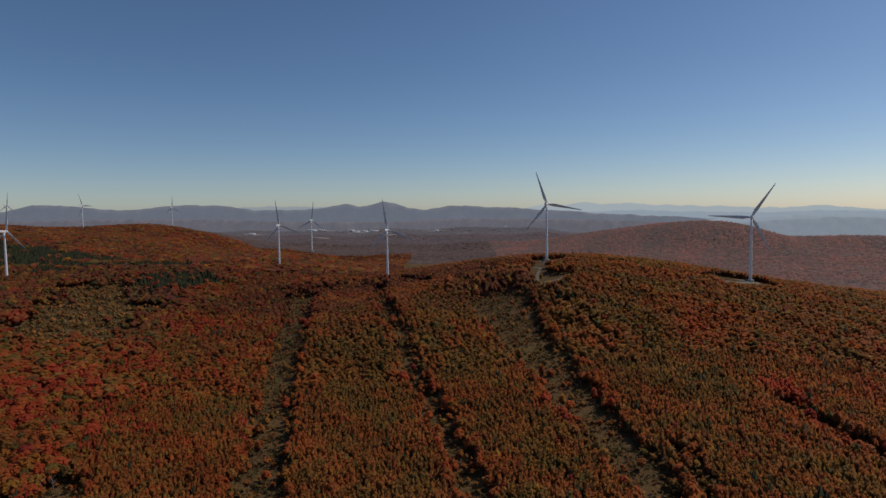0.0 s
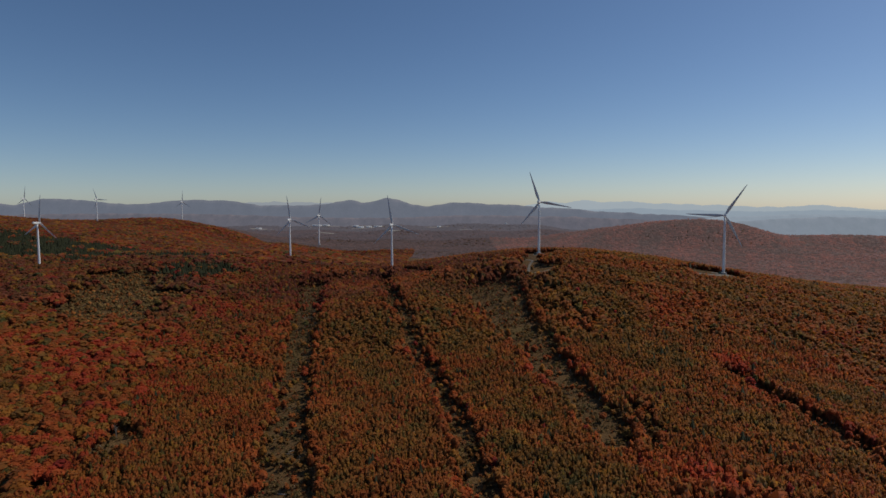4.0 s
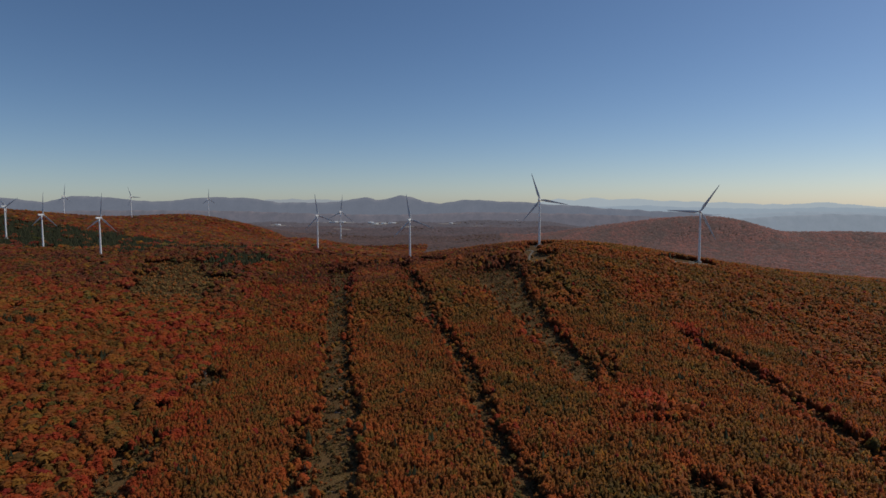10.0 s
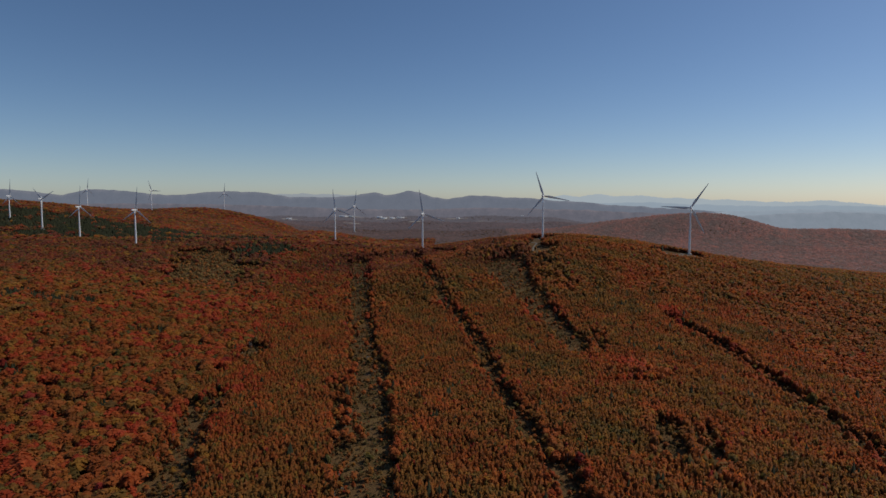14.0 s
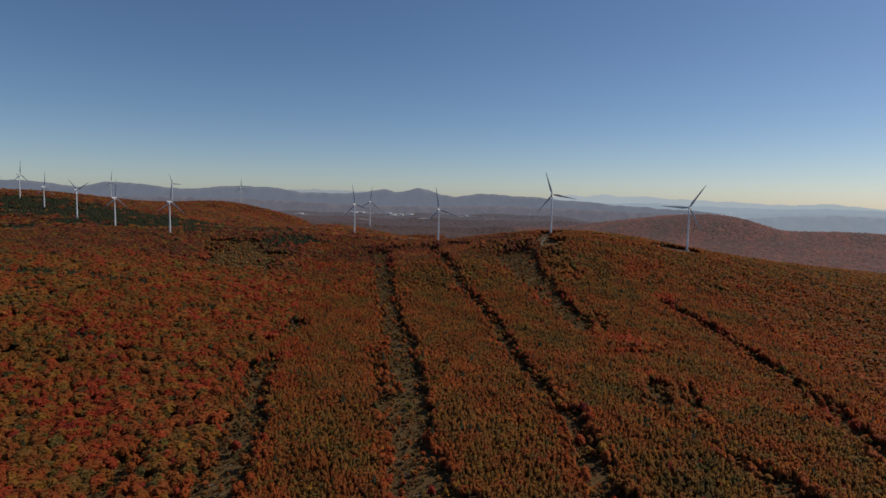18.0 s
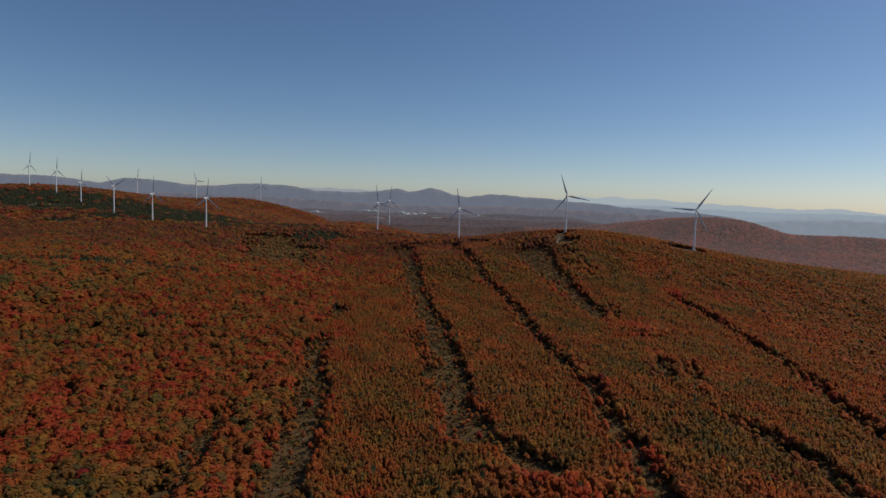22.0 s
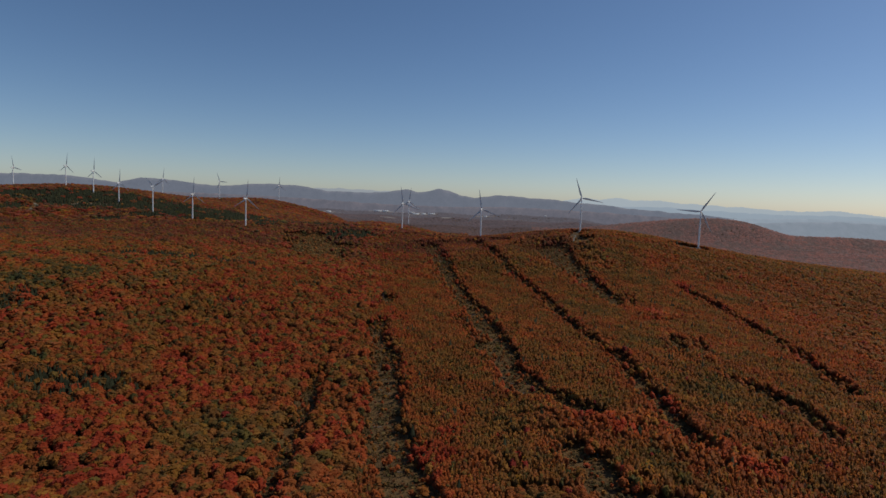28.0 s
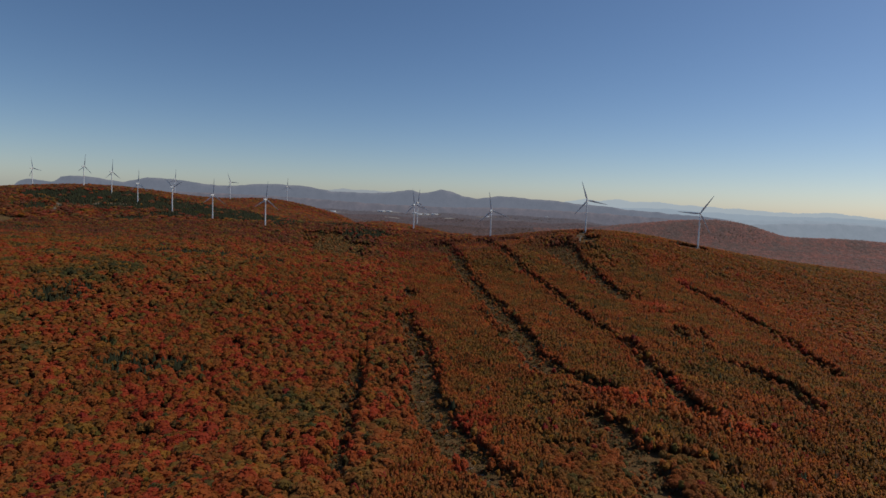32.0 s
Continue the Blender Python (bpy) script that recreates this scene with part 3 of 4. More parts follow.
wood("young_woods", "dense young hardwoods in orange, tan and olive between the lanes", -420, 345, -345, 500, 2.8, SMALL, SPIRES, 1.85, 101, 9.8,
     lambda x, y: young(x, y) & close_by(x, y))
wood("old_woods", "broad red and orange hardwood crowns of the older woods", -560, -100, -345, 500, 6.2, FINE, SPIRES, 5.2, 151, 12.0,
     lambda x, y: west(x, y) & close_by(x, y), 1.6)
wood("ridge_woods", "dense tan and orange young hardwoods on the ridge", -420, 900, -345, 1060, 4.7, TINY, FEW_SPIRES, 3.1, 201, 9.6,
     lambda x, y: young(x, y) & ~close_by(x, y))
wood("hillside_woods", "red and orange hardwood crowns covering the hillside", -1450, -100, -345, 1060, 7.0, MIDDLE, FEW_SPIRES, 5.6, 251, 12.5,
     lambda x, y: west(x, y) & ~close_by(x, y), 1.6)
wood("upland_woods", "red and dark green woods on the far upland", -2700, -150, 1060, 2800, 12.5, COARSE, FEW_SPIRES, 7.6, 301, 11.0)


def edge_trees():
    """Rounder, redder trees in clumps along the rims of the lanes."""
    x, y, r = scatter(-420, 345, -345, 760, 6.0, 471)
    gap = lane_gap(x, y) + rough_edge(x, y)
    pad = np.min([np.hypot(x - px, y - py) - pr for px, py, pr in PADS], axis=0)
    isle = ripple(x, y, 24, 475) + 0.5 * r.normal(size=x.size) > 1.3
    keep = (pad > 8) & ((gap > -1.6) & (gap < 5) & (ripple(x, y, 32, 472) + 0.8 * r.normal(size=x.size) > -0.1) | (gap > -16) & (gap < -4) & isle)
    keep &= ~((x > GROVE[0]) & (x < GROVE[1]) & (y > GROVE[2]) & (y < GROVE[3])) & in_sight(x, y)
    x, y = x[keep], y[keep]
    rad, high = r.uniform(2.5, 4.8, x.size), r.uniform(7.5, 12.5, x.size)
    col = leaf_colour(x, y, 473, np.zeros(x.size))
    ob = grow("edge_trees", FINE, x, y, land(x, y) + high * 0.62, rad, high * 0.40, col, 474)
    tagged(ob, "rounded red and orange trees along the rims of the lanes", "trees", kind="stuff")
    stems(x, y, land(x, y), high, r)


edge_trees()


def saplings():
    """Young trees standing loosely along the edges of the lanes and over the old field."""
    x, y, r = scatter(-640, 330, -330, 1000, 3.6, 451)
    gap = lane_gap(x, y)
    pad = np.min([np.hypot(x - px, y - py) - pr for px, py, pr in PADS], axis=0)
    chance = np.where(gap < 1.5, 0.09 + 0.45 * np.exp(np.minimum(gap, 0) / 3.5), 0)
    chance = np.where(glade(x, y), 0.4, chance)
    chance = np.where(in_field(x, y), 0.4, chance) * (1 + 0.9 * ripple(x, y, 33, 452)) * (pad > 2)
    keep = r.uniform(size=x.size) < chance
    x, y = x[keep], y[keep]
    rad = 1.0 + 2.2 * r.uniform(size=x.size) ** 1.6
    col = leaf_colour(x, y, 453)
    field = in_field(x, y)
    col[field] = np.array((0.33, 0.205, 0.070)) * r.uniform(0.6, 1.35, (int(field.sum()), 1)) * np.where(r.uniform(size=(int(field.sum()), 1)) < 0.3, (1.5, 0.9, 0.7), (1, 1, 1))
    high = rad * r.uniform(1.7, 2.8, x.size) * np.where(field, 0.85, 1.0)
    ob = grow("saplings", TINY, x, y, land(x, y) + high * 0.62, rad, high * 0.42, col, 454)
    tagged(ob, "loose orange and tan saplings at the edges of the lanes", "saplings", kind="stuff")


saplings()


def low_growth():
    """Saplings, brush and dry grass clumps in the lanes and on the open patches."""
    x, y, r = scatter(-640, 330, -330, 1000, 2.6, 401)
    open_ground = lane_gap(x, y) < 1.5
    open_ground |= in_field(x, y) | glade(x, y)
    for px, py, pr in PADS:
        open_ground &= np.hypot(x - px, y - py) > pr
    patchy = r.uniform(size=x.size) < (0.62 + 0.45 * ripple(x, y, 30, 402)) * np.where(in_field(x, y), 0.8, 1.0)
    keep = open_ground & patchy
    x, y = x[keep], y[keep]
    rad = 0.5 + 1.3 * r.uniform(size=x.size) ** 2.2
    hues = np.array([(0.14, 0.095, 0.035), (0.19, 0.11, 0.036), (0.13, 0.10, 0.033), (0.25, 0.09, 0.028), (0.19, 0.13, 0.048)])
    col = hues[r.integers(0, 5, x.size)] * r.uniform(0.7, 1.3, (x.size, 1)) * np.where(in_field(x, y), 1.3, 1.0)[:, None]
    shapes = [crown_shape(90 + s, 8, 0.7, core=False) for s in range(5)]
    ob = grow("brush", shapes, x, y, land(x, y) + rad * 0.6, rad, rad * r.uniform(0.7, 1.5, x.size), col, 403)
    tagged(ob, "low tan and olive brush in the logging lanes", "brush", kind="stuff")


low_growth()

# ---------------------------------------------------------------- distance
def ridge(name, y, tops, foot, material, label, rough=0.0, seed=1):
    """A far ridge with a rounded crest: tops are (x, height) along it."""
    px, pz = zip(*tops)
    x = np.arange(px[0], px[-1] + 1, 7.0)
    z = np.interp(x, px, pz)
    k = np.hanning(9)
    z = np.convolve(np.pad(z, 4, mode="edge"), k / k.sum(), mode="valid")
    z = z + rough * (ripple(x, 0 * x, 190, seed) + 0.6 * ripple(x, 0 * x, 70, seed + 1) + 0.3 * ripple(x, 0 * x, 28, seed + 2))
    rows = [(-78, 1.0), (-57, 0.72), (-33, 0.36), (-15, 0.1), (0, 0.0), (12, 0.15)]
    verts, n = [], len(x)
    for i, (dy, drop) in enumerate(rows):
        zz = z - drop * (z - foot)
        wob = 6 * ripple(x, 0 * x + dy, 240, seed + 5) * (0 < i < 4)
        verts.append(np.stack([x, y + dy + wob, zz], -1))
    idx = np.arange(n * len(rows)).reshape(len(rows), n)
    quads = np.stack([idx[:-1, :-1], idx[:-1, 1:], idx[1:, 1:], idx[1:, :-1]], -1).reshape(-1, 4)
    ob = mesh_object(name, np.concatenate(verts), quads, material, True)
    return tagged(ob, label, "backdrop", kind="structure")


ridge("backdrop_north_range", 4300, ((-1830, 72), (-1600, 112), (-1430, 142), (-1329, 138), (-1240, 146), (-1129, 138), (-1010, 143), (-900, 132), (-780, 138), (-560, 120), (-290, 96), (-60, 70)), -60, NORTH_RANGE, "pale blue mountains in haze behind the valley range", 2.5, 25)
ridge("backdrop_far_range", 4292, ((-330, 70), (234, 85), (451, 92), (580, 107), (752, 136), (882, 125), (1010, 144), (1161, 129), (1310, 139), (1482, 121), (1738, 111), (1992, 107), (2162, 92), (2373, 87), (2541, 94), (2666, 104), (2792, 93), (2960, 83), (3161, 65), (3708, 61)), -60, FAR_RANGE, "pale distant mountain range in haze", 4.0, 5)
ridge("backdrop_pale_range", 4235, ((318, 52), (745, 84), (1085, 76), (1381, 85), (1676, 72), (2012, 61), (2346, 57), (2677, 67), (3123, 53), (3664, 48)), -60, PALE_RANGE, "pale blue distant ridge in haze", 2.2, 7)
ridge("backdrop_range", 4190, ((-4306, 166), (-3626, 176), (-3356, 162), (-3089, 127), (-2863, 173), (-2597, 164), (-2332, 133), (-2155, 131), (-1934, 152), (-1759, 163), (-1540, 149), (-1322, 122), (-1061, 113), (-801, 129), (-715, 148), (-663, 157), (-586, 132), (-500, 146), (-414, 165), (-328, 153), (-242, 120), (-113, 105), (57, 133), (228, 127), (313, 116), (483, 114), (737, 92), (990, 75), (1201, 57), (1578, 38), (1995, 11), (2410, -25)), -80, RANGE, "blue-grey mountain range in haze behind the valley", 2.5, 9)
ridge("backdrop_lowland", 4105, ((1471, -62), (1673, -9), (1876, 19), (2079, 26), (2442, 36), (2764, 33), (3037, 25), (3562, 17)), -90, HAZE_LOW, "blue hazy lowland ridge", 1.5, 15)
ridge("backdrop_slopes", 4010, ((-4144, 45), (-3489, 46), (-2840, 64), (-2199, 66), (-1564, 58), (-1103, 41), (-728, 30), (-273, 29), (97, 43), (506, 37), (912, 27), (1316, 9), (1718, -17), (1999, -49)), -90, SLOPES, "purple-grey lower slopes of the range in haze", 2.5, 17)
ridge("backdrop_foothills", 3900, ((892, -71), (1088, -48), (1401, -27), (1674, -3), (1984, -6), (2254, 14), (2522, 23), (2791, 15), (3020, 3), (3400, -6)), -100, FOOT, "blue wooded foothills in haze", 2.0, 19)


def outer_woods():
    """Plain canopy that carries the woods on round the flight."""
    x, y, r = scatter(-1350, 1050, -1000, 1060, 18, 481)
    keep = ~(in_sight(x, y, 50) & (y > -350))
    x, y = x[keep], y[keep]
    rad = 11 * r.uniform(0.8, 1.25, x.size)
    ob = grow("outer_woods", COARSE, x, y, land(x, y) + 6, rad, r.uniform(4.5, 6.5, x.size), leaf_colour(x, y, 482), 483)
    tagged(ob, "autumn hardwood canopy all round the hill", "woods", kind="stuff")


outer_woods()


FAR_FIELDS = ((-497, 3860, 115, 24), (-1168, 3715, 75, 22), (-700, 3450, 60, 20), (411, 3990, 80, 22), (-560, 3960, 70, 22), (-820, 3960, 120, 20), (-60, 3900, 90, 18), (130, 3700, 60, 16), (-320, 3600, 50, 16))


def far_wood(name, label, x0, x1, y0, y1, step, seed, size, low, high, material):
    x, y, r = scatter(x0, x1, y0, y1, step, seed)
    keep = in_sight(x, y, 100) & ~((x < -520) & (y < 2760)) & ~((x < 700) & (y < 1600)) & ~((x > 250) & (y < 3250) & (seed == 521)) & (x > -5000)
    for fx, fy, rx, ry in FAR_FIELDS:
        keep &= ((x - fx) / rx) ** 2 + ((y - fy) / ry) ** 2 > 1
    x, y = x[keep], y[keep]
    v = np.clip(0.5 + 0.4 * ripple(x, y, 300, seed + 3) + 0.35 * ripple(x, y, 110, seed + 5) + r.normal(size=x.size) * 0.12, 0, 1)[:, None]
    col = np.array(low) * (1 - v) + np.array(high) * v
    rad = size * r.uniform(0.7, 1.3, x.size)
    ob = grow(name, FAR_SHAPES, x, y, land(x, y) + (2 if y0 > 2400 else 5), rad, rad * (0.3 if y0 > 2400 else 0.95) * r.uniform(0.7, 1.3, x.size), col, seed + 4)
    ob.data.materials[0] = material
    tagged(ob, label, "woods", kind="stuff")


FAR_SHAPES = [crown_shape(80 + s, 5, 0.9) for s in range(4)]
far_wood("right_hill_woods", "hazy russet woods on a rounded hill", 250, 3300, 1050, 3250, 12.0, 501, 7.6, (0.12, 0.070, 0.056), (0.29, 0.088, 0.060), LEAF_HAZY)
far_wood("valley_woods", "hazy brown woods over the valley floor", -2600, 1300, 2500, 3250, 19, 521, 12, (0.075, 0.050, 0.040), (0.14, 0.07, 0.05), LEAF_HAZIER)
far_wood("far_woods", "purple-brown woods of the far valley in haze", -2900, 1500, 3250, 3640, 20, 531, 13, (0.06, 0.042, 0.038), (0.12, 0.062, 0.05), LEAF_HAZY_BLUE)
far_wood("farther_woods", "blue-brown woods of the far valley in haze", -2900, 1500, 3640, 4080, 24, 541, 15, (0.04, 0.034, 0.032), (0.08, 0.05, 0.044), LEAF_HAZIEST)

for fx, fy, rx, ry in FAR_FIELDS:
    a = np.linspace(0, 6.28319, 25)[:-1]
    k = 1 + 0.12 * np.sin(3 * a + fx)
    rows = [(np.full(24, fx), np.full(24, fy))] + [(fx + rx * q * k * np.cos(a), fy + ry * q * k * np.sin(a)) for q in (0.5, 0.95)]
    pts = np.concatenate([np.stack([u, v, land(u, v) + 4.5], -1) for u, v in rows])
    b = np.arange(24)
    n = (b + 1) % 24
    quads = np.concatenate([np.stack([b + 24 * q, n + 24 * q, n + 24 * (q + 1), b + 24 * (q + 1)], -1) for q in (0, 1)])
    tagged(mesh_object("field", pts, quads, FIELD, True), "pale straw-coloured hay field in the valley", "field", kind="structure")

# ---------------------------------------------------------------- tracks, pads, fields and far buildings
def strip(name, line, material, label, lift=0.25, kind="structure", category="track"):
    """A track laid over the ground: centre line rows of (x, y, width)."""
    pts = []
    for (ax, ay, aw), (bx, by, bw) in zip(line, line[1:]):
        n = max(2, int(math.hypot(bx - ax, by - ay) / 5))
        pts += [(ax + (bx - ax) * k / n, ay + (by - ay) * k / n, aw + (bw - aw) * k / n) for k in range(n)]
    pts = np.array(pts + [line[-1]], float)
    for _ in range(3):
        pts[1:-1] = (pts[:-2] + 2 * pts[1:-1] + pts[2:]) / 4
    d = np.gradient(pts[:, :2], axis=0)
    d /= np.linalg.norm(d, axis=1)[:, None]
    across = np.stack([d[:, 1], -d[:, 0]], -1)
    verts = []
    for k in (-0.5, -0.2, 0.2, 0.5):
        q = pts[:, :2] + across * (pts[:, 2] * k)[:, None] + ripple(pts[:, 0], pts[:, 1], 15, 77)[:, None] * across * 0.4 * k
        verts.append(np.c_[q, land(q[:, 0], q[:, 1]) + (lift if abs(k) < 0.3 else lift - 0.12)])
    idx = np.arange(4 * len(pts)).reshape(4, len(pts))
    quads = np.stack([idx[:-1, :-1], idx[:-1, 1:], idx[1:, 1:], idx[1:, :-1]], -1).reshape(-1, 4)
    return tagged(mesh_object(name, np.concatenate(verts), quads, material, True), label, category, kind=kind)


for line in TRACKS:
    strip("road", line, GRAVEL, "pale gravel access road through the woods", category="road")


# ---------------------------------------------------------------- wind turbines
HUB_H, BLADE_L = 81.0, 51.0


def part(name, bm, material, parent, label="", smoothed=True):
    me = bpy.data.meshes.new(name)
    bm.normal_update()
    bm.to_mesh(me)
    bm.free()
    if smoothed:
        me.polygons.foreach_set("use_smooth", np.ones(len(me.polygons), bool))
    me.materials.append(material)
    ob = new(name, me)
    ob.parent = parent
    return tagged(ob, label)


def rings(profile, sides=24, cap=True):
    """A lathed body: profile rows of (radius, z)."""
    bm = bmesh.new()
    loops = [[bm.verts.new((r * math.cos(6.28319 * k / sides), r * math.sin(6.28319 * k / sides), z)) for k in range(sides)] for r, z in profile]
    for a, b in zip(loops, loops[1:]):
        for k in range(sides):
            bm.faces.new((a[k], a[(k + 1) % sides], b[(k + 1) % sides], b[k]))
    if cap:
        bm.faces.new(loops[0][::-1])
        bm.faces.new(loops[-1])
    return bm


def box(w, d, h, at=(0, 0, 0), bevel=0.0):
    bm = bmesh.new()
    bmesh.ops.create_cube(bm, size=1)
    bmesh.ops.scale(bm, vec=(w, d, h), verts=bm.verts)
    if bevel:
        bmesh.ops.bevel(bm, geom=bm.edges[:], offset=bevel, segments=2, affect="EDGES", profile=0.6)
    bmesh.ops.translate(bm, vec=at, verts=bm.verts)
    return bm


def blade_mesh():
    """One blade along +z from the root: round root, wide shoulder, slender twisted tip; the rotor's axis is y."""
    bm = bmesh.new()
    rows = ((0.0, 1.25, 1.0, 0), (0.04, 1.25, 1.0, 0), (0.10, 1.7, 0.62, 16), (0.19, 2.15, 0.34, 13), (0.32, 1.85, 0.26, 9),
            (0.5, 1.4, 0.21, 5), (0.7, 1.0, 0.18, 2), (0.88, 0.66, 0.16, 0), (0.97, 0.4, 0.15, -1), (1.0, 0.12, 0.15, -1))
    loops = []
    for at, half, thick, twist in rows:
        loop = []
        for k in range(14):
            a = 6.28319 * k / 14
            cx = math.cos(a) * half * 1.05 + (half - 1.25) * 0.45
            cy = math.sin(a) * half * thick * (1 if k < 7 else 0.8)
            tw = radians(twist)
            loop.append(bm.verts.new((cx * math.cos(tw) - cy * math.sin(tw), cx * math.sin(tw) + cy * math.cos(tw) - 1.6 * at * at, 1.3 + at * (BLADE_L - 1.3))))
        loops.append(loop)
    for a, b in zip(loops, loops[1:]):
        for k in range(14):
            bm.faces.new((a[k], a[(k + 1) % 14], b[(k + 1) % 14], b[k]))
    bm.faces.new(loops[-1])
    bm.faces.new(loops[0][::-1])
    return bm


def turbine(label):
    """A three-bladed turbine; the rotor looks along -y, its blades one up."""
    top = tagged(new("wind_turbine"), label, "wind turbine", "turbines of the wind farm")
    part("foundation", rings([(4.2, -1.5), (4.2, 0.25), (3.9, 0.35), (2.6, 0.4)], 24), CONCRETE, top, "round concrete base", False)
    tower = part("tower", rings([(2.0, 0.3), (1.95, 6), (1.85, 18), (1.62, 42), (1.36, 66), (1.18, HUB_H - 2.1)], 28), WHITE, top)
    for z, r in ((26, 1.775), (53, 1.502)):
        part("flange", rings([(r, z - 0.12), (r + 0.05, z - 0.1), (r + 0.05, z + 0.1), (r, z + 0.12)], 28), WHITE, tower)
    part("door", box(0.9, 0.12, 2.1, (0, -2.12, 2.2), 0.04), STEEL, tower, "grey steel door")
    nac = bmesh.new()
    rows = ((-2.6, 1.35, 1.45), (-1.6, 1.75, 1.8), (1.0, 1.85, 1.9), (5.5, 1.8, 1.85), (7.6, 1.55, 1.6), (8.3, 1.1, 1.15))
    loops = []
    for y, hw, hh in rows:
        loops.append([nac.verts.new((hw * max(-1, min(1, 1.25 * math.cos(6.28319 * k / 16))), y, HUB_H + hh * max(-1, min(1, 1.25 * math.sin(6.28319 * k / 16))))) for k in range(16)])
    for a, b in zip(loops, loops[1:]):
        for k in range(16):
            nac.faces.new((a[k], b[k], b[(k + 1) % 16], a[(k + 1) % 16]))
    nac.faces.new(loops[0])
    nac.faces.new(loops[-1][::-1])
    nacelle = part("nacelle", nac, WHITE, top, smoothed=False)
    part("cooler", box(2.6, 0.5, 1.1, (0, 6.6, HUB_H + 2.3), 0.1), WHITE, nacelle)
    part("wind_vane", rings([(0.05, HUB_H + 1.8), (0.05, HUB_H + 3.4), (0.14, HUB_H + 3.45), (0.02, HUB_H + 3.7)], 8), DARK, nacelle, "thin dark mast")
    spinner = rings([(0.15, 2.3), (0.8, 2.05), (1.4, 1.2), (1.7, 0.0), (1.7, -1.2)], 20)
    bmesh.ops.rotate(spinner, cent=(0, 0, 0), matrix=Matrix.Rotation(radians(90), 3, "X"), verts=spinner.verts)
    bmesh.ops.translate(spinner, vec=(0, -3.9, HUB_H), verts=spinner.verts)
    part("hub", spinner, WHITE, top)
    for k in range(3):
        ob = part("blade", blade_mesh(), BLADE, top, "slender grey-white blade")
        ob.matrix_basis = Matrix.Translation((0, -3.9, HUB_H)) @ Matrix.Rotation(radians(120 * k), 4, "Y")
    return top


# place, height of the hub, turn of the nacelle from facing -y, turn of the rotor
TURBINES = (
    (396, 768, 86, 158, -32),
    (152, 876, 107, 158, 20),
    (-88, 941, 70, 158, 12),
    (-318, 1159, 75, 158, 12),
    (-350, 1595, 78, 158, -5),
    (-717, 979, 75, 158, -3),
    (-927, 1110, 80, 158, 0),
    (-1141, 1280, 99, 158, 55),
    (-1348, 1433, 107, 158, 0),
    (-1528, 1566, 148, 158, 0),
    (-1714, 1678, 169, 158, -5),
    (-1941, 1692, 154, 158, 20),
    (-1180, 2616, 129, 158, 0),
    (-1345, 2240, 135, 158, 28),
    (-1626, 2238, 140, 158, -5),
)
first = turbine("white three-bladed wind turbine above the autumn woods")
for k, (tx, ty, hz, turn, spin) in enumerate(TURBINES):
    m = pose(tx, ty, hz - HUB_H, 0, 0, turn)
    if k == 0:
        one = first
        one.matrix_basis = m
    else:
        one = copy_thing(first, m)
    blades = [c for c in one.children if c.name.startswith("blade")]
    for j, b in enumerate(blades):
        b.matrix_basis = Matrix.Translation((0, -3.9, HUB_H)) @ Matrix.Rotation(radians(120 * j + spin), 4, "Y")

for k, (tx, ty, hz, turn, spin) in enumerate(TURBINES):
    if k in (0, 1, 5, 6, 7, 8, 9):
        r = 12 if k > 1 else 14 - 4 * k
        pad = rings([(r + 2, -0.6), (r, 0.25), (r * 0.5, 0.3)], 28)
        me = bpy.data.meshes.new("gravel_pad")
        for v in pad.verts:
            v.co.x *= 1 + 0.12 * math.sin(3 * math.atan2(v.co.y, v.co.x) + k)
            v.co.z += land(tx + v.co.x, ty + v.co.y) + 0.1
        pad.to_mesh(me)
        pad.free()
        me.materials.append(GRAVEL)
        tagged(new("gravel_pad", me), "pale gravel clearing at the foot of a wind turbine", "gravel pad", kind="structure").location = (tx, ty, 0)



def transformer(x, y, turn):
    """The steel cabinet beside a tower."""
    top = tagged(new("transformer"), "dark green steel transformer cabinet beside a turbine tower", "transformer", "cabinets at the turbines")
    top.matrix_basis = pose(x, y, float(land(x, y)) + 0.35, 0, 0, turn)
    part("plinth", box(2.9, 2.6, 0.4, (0, 0, 0.1), 0.04), CONCRETE, top, "concrete plinth", False)
    part("cabinet", box(2.5, 2.2, 2.1, (0, 0, 1.35), 0.06), GREEN_BOX, top, smoothed=False)
    part("lid", box(2.7, 2.4, 0.14, (0, 0, 2.46), 0.04), GREEN_BOX, top, smoothed=False)
    for sx in (-0.62, 0.62):
        part("door", box(1.14, 0.06, 1.8, (sx, -1.12, 1.35), 0.02), GREEN_BOX, top, smoothed=False)
        part("handle", box(0.06, 0.08, 0.3, (sx * 0.2, -1.18, 1.4), 0.02), STEEL, top, "steel handle", False)


for k in (0, 1, 5, 6, 7, 8):
    transformer(TURBINES[k][0] - 6.5, TURBINES[k][1] - 2.5, 20)

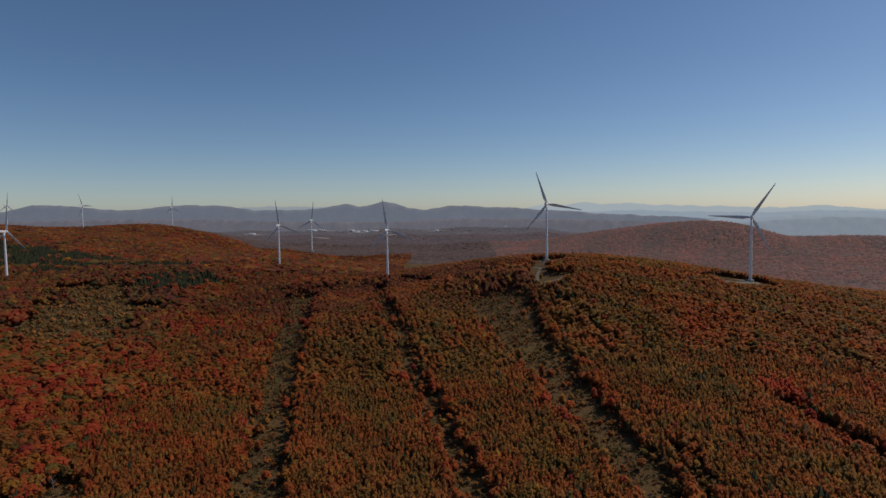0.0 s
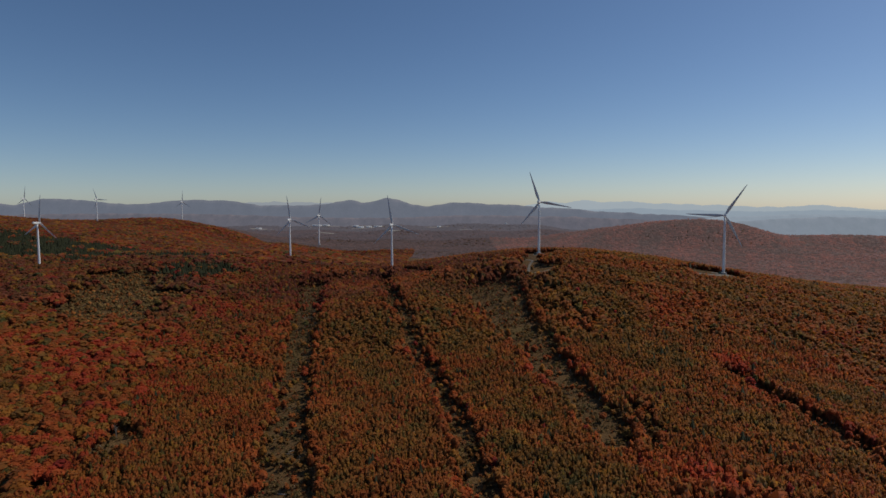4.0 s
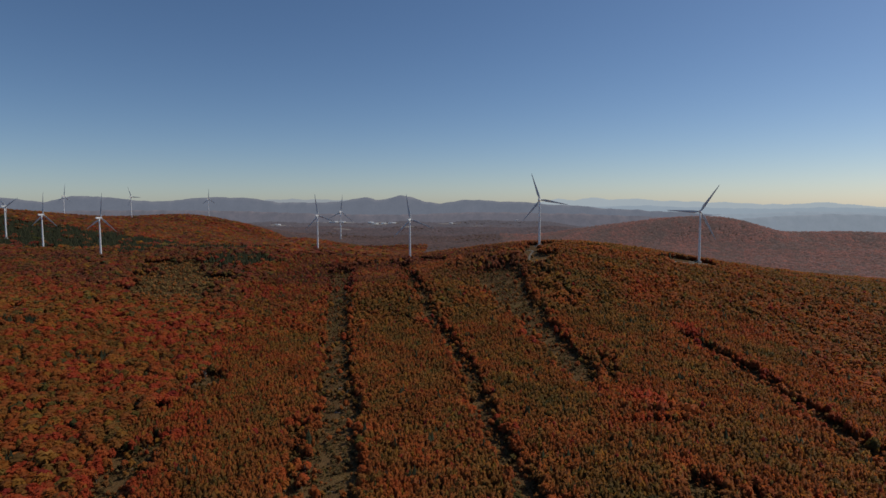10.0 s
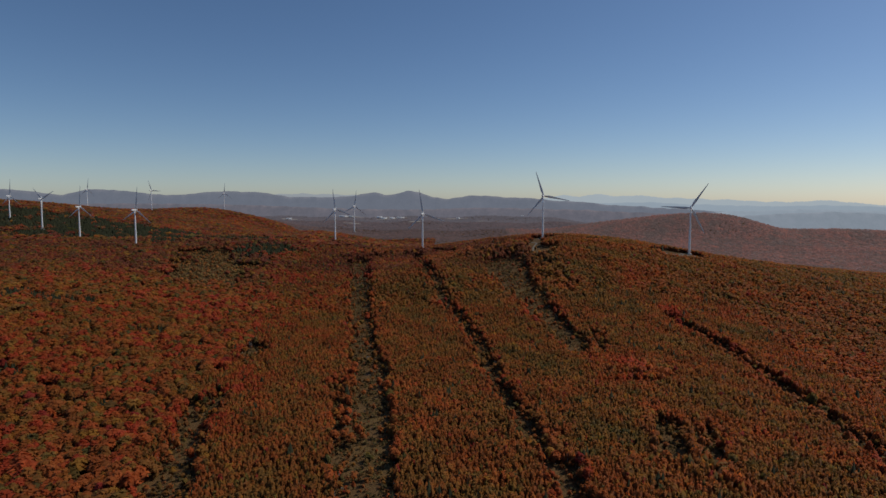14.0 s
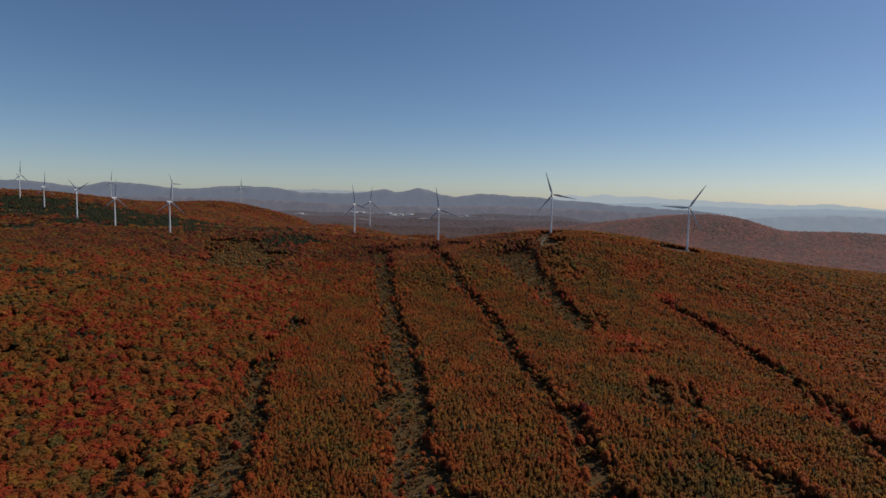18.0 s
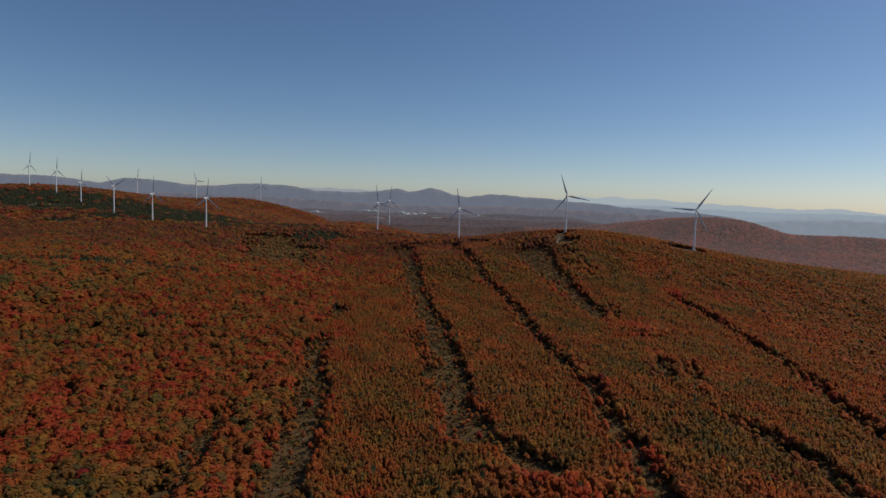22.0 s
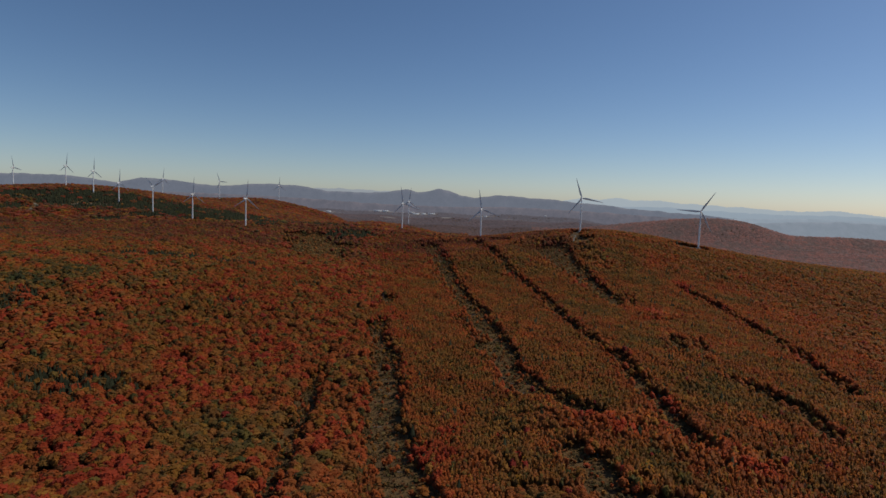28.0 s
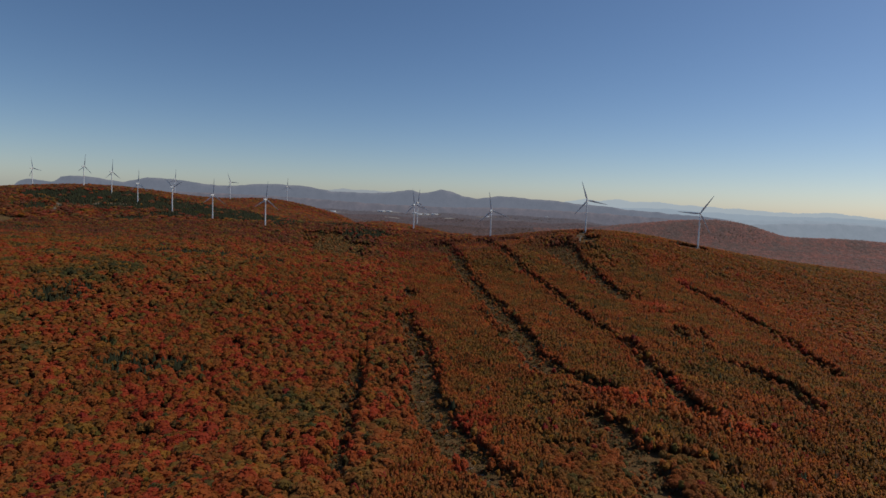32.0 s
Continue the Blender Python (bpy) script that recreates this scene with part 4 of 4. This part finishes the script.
# ---------------------------------------------------------------- single trees
def leaf_by_object():
    n = Nodes("autumn_leaves_of_a_tree", rough=0.75, spec=0.2)
    at = n.add("ShaderNodeAttribute")
    at.attribute_name = "leaf"
    info = n.add("ShaderNodeObjectInfo")
    fine = n.ramp(n.noise(0.9, 3), (0.3, (0.9, 0.9, 0.9)), (0.7, (1.1, 1.1, 1.1)))
    col = n.mix(1.0, n.mix(1.0, at.outputs["Color"], info.outputs["Color"], "MULTIPLY"), fine, "MULTIPLY")
    n.colour(col)
    thin = n.add("ShaderNodeBsdfTranslucent")
    n.join(col, thin.inputs["Color"])
    n.lean()
    mixed = n.add("ShaderNodeMixShader", Fac=0.34)
    n.join(n.bsdf.outputs[0], mixed.inputs[1])
    n.join(thin.outputs[0], mixed.inputs[2])
    n.join(mixed.outputs[0], n.tree.nodes["Material Output"].inputs["Surface"])
    return n.mat


LEAF_ONE = leaf_by_object()


def limb(bm, a, b, ra, rb, sides=6):
    a, b = Vector(a), Vector(b)
    q = (b - a).to_track_quat("Z", "Y")
    rows = [[bm.verts.new(p + q @ Vector((r * math.cos(6.28319 * k / sides), r * math.sin(6.28319 * k / sides), 0))) for k in range(sides)] for p, r in ((a, ra), (b, rb))]
    for k in range(sides):
        bm.faces.new((rows[0][k], rows[0][(k + 1) % sides], rows[1][(k + 1) % sides], rows[1][k]))
    bm.faces.new(rows[1])


def trunk_mesh(seed, bare=False):
    """A trunk 10 m high with forking limbs."""
    r = random.Random(seed)
    bm = bmesh.new()
    lean = Vector((r.uniform(-0.3, 0.3), r.uniform(-0.3, 0.3), 0))
    limb(bm, (0, 0, -0.5), Vector((0, 0, 3.2)) + lean, 0.26, 0.19)
    limb(bm, Vector((0, 0, 3.2)) + lean, Vector((0, 0, 7.4)) + lean * 2.5, 0.19, 0.10)
    limb(bm, Vector((0, 0, 7.4)) + lean * 2.5, Vector((0, 0, 10)) + lean * 3, 0.10, 0.03)
    for k in range(7 if bare else 5):
        z, a = r.uniform(3.0, 8.0), r.uniform(0, 6.283)
        root = Vector((0, 0, z)) + lean * (z / 3.4)
        tip = root + Vector((math.cos(a) * 2.4, math.sin(a) * 2.4, r.uniform(1.0, 2.4)))
        limb(bm, root, tip, 0.09, 0.02, 5)
        limb(bm, root.lerp(tip, 0.5), root.lerp(tip, 0.5) + Vector((math.cos(a + 1) * 1.1, math.sin(a + 1) * 1.1, 0.9)), 0.045, 0.012, 4)
    me = bpy.data.meshes.new("trunk")
    bm.to_mesh(me)
    bm.free()
    me.materials.append(BARK)
    return me


def crown_mesh(seed):
    v, f, shade, lean = crown_shape(seed, 230, 0.2, lumps=7)
    ob = mesh_object("crown", v * [1, 1, 0.88], f, LEAF_ONE)
    me = ob.data
    at = me.attributes.new("leaf", "FLOAT_COLOR", "POINT")
    at.data.foreach_set("color", np.c_[np.repeat(shade[:, None], 3, 1), np.ones(len(shade))].astype(np.float32).ravel())
    at = me.attributes.new("lean", "FLOAT_VECTOR", "POINT")
    at.data.foreach_set("vector", lean.astype(np.float32).ravel())
    bpy.data.objects.remove(ob)
    return me


def single_trees():
    x, y, r = scatter(*GROVE, 4.7, 601)
    keep = lane_gap(x, y) + rough_edge(x, y) > 2.0
    x, y = x[keep][:300], y[keep][:300]
    trunks, crowns = [trunk_mesh(s) for s in range(4)], [crown_mesh(700 + s) for s in range(6)]
    colours, z = leaf_colour(x, y, 602), land(x, y)
    for k in range(len(x)):
        red, green = colours[k][:2]
        kind = "red" if green < 0.16 * red else "orange" if green < 0.29 * red else "tan-orange" if green < 0.4 * red else "olive"
        tree = tagged(new("hardwood_tree"), f"hardwood tree with a rounded crown of {kind} autumn leaves", "tree", "trees of the dense woods")
        tall = r.uniform(9.0, 11.0)
        tree.matrix_basis = pose(x[k], y[k], z[k] - 0.1, 0, 0, r.uniform(0, 360))
        t_ob, c_ob = new("trunk", trunks[k % 4]), new("crown", crowns[k % 6])
        for o in (t_ob, c_ob):
            o.parent = tree
        t_ob.scale = (1, 1, tall / 12)
        rad = 3.1 * r.uniform(0.75, 1.3)
        c_ob.matrix_basis = Matrix.LocRotScale((0, 0, tall * 0.66), None, (rad, rad, tall * 0.40))
        c_ob.color = (*colours[k], 1)


single_trees()


def dead_tree(x, y, tall):
    tree = tagged(new("dead_tree"), "bare grey dead tree standing in a logging lane", "dead tree", "bare trees in the lanes")
    tree.matrix_basis = pose(x, y, float(land(x, y)) - 0.1, 0, 0, x)
    o = new("trunk", BARE[int(abs(x)) % 2])
    o.parent, o.scale = tree, (1.1, 1.1, tall / 10)


BARE = [trunk_mesh(20, True), trunk_mesh(21, True)]
for spot in ((-195, 38, 9), (-247, 366, 11), (-244, 362, 10), (-244, -29, 8)):
    dead_tree(*spot)



def log_mesh(seed):
    """A felled trunk lying along x, with the stubs of its limbs."""
    r = random.Random(seed)
    bm = bmesh.new()
    bend = r.uniform(-0.35, 0.35)
    limb(bm, (-4.5, 0, 0.25), (0, bend, 0.3), 0.26, 0.2)
    limb(bm, (0, bend, 0.3), (4.5, 0, 0.2), 0.2, 0.07)
    for k in range(3):
        at = r.uniform(0, 3.5)
        limb(bm, (at, bend * (1 - at / 4.5), 0.28), (at + 0.9, r.choice((-1, 1)) * r.uniform(0.5, 1.1), r.uniform(0.4, 0.9)), 0.07, 0.02, 5)
    me = bpy.data.meshes.new("fallen_log")
    bm.to_mesh(me)
    bm.free()
    me.materials.append(BIRCH)
    return me


def fallen_logs():
    """Felled stems left lying in the widest lanes."""
    r, kinds = random.Random(77), [log_mesh(s) for s in range(3)]
    for n, (lane, count) in enumerate(((LANES[0], 16), (LANES[3], 8), (WEST_LANE, 16))):
        for k in range(count):
            (ax, ay, aw), (bx, by, bw) = r.choice(list(zip(lane[1:], lane[2:])))
            t, off = r.random(), r.uniform(-0.42, 0.2)
            x, y = ax + (bx - ax) * t + off * aw, ay + (by - ay) * t
            log = tagged(new("fallen_log", kinds[k % 3]), "pale grey felled trunk lying in a grassy logging lane", "log", "felled trunks in the lanes")
            log.matrix_basis = pose(x, y, float(land(x, y)) - 0.05, 0, 0, r.uniform(-50, 50)) @ Matrix.Scale(r.uniform(0.7, 1.2), 4)


WEST_LANE = next(lane for lane in LANES if lane[0][:2] == (-215, 150))
fallen_logs()


def house(x, y, turn, w, d, h, label):
    """A far building with a gabled roof, its windows and door."""
    z = float(land(x, y)) + 6
    top = tagged(new("building"), label, "building", "far buildings in the valley")
    top.matrix_basis = pose(x, y, z, 0, 0, turn)
    part("wall", box(w, d, h + 8, (0, 0, h / 2 - 4)), HOUSE, top)
    bm = bmesh.new()
    pts = [bm.verts.new((sx * (w / 2 + 0.6), yy, zz)) for sx in (-1, 1) for yy, zz in ((-d / 2 - 0.6, h), (0, h + d * 0.28), (d / 2 + 0.6, h), (0, h - 0.1))]
    for a in range(4):
        bm.faces.new((pts[a], pts[(a + 1) % 4], pts[4 + (a + 1) % 4], pts[4 + a]))
    bm.faces.new(pts[:4][::-1])
    bm.faces.new(pts[4:])
    part("roof", bm, ROOF, top, "pale metal roof", False)
    for k in range(3):
        part("window", box(w * 0.12, 0.2, h * 0.3, ((k - 1) * w * 0.3, -d / 2 - 0.05, h * 0.6)), DARK, top, "dark window", False)


HOUSE = plain("white_siding", (0.75, 0.74, 0.72), 0.7, vary=0.05)
ROOF = plain("pale_metal_roof", (0.6, 0.62, 0.64), 0.5, vary=0.1)
for spot in ((-560, 3885, 10, 46, 13, 5), (-500, 3870, 10, 34, 12, 4), (-440, 3850, 10, 52, 10, 4), (-600, 3955, 10, 40, 10, 5), (-860, 3950, 8, 60, 12, 5), (-800, 3955, 8, 44, 12, 5), (-1180, 3712, 10, 36, 10, 4), (420, 3985, 10, 30, 12, 6), (-40, 3895, 10, 24, 9, 4)):
    house(*spot, "white low building among the valley woods")
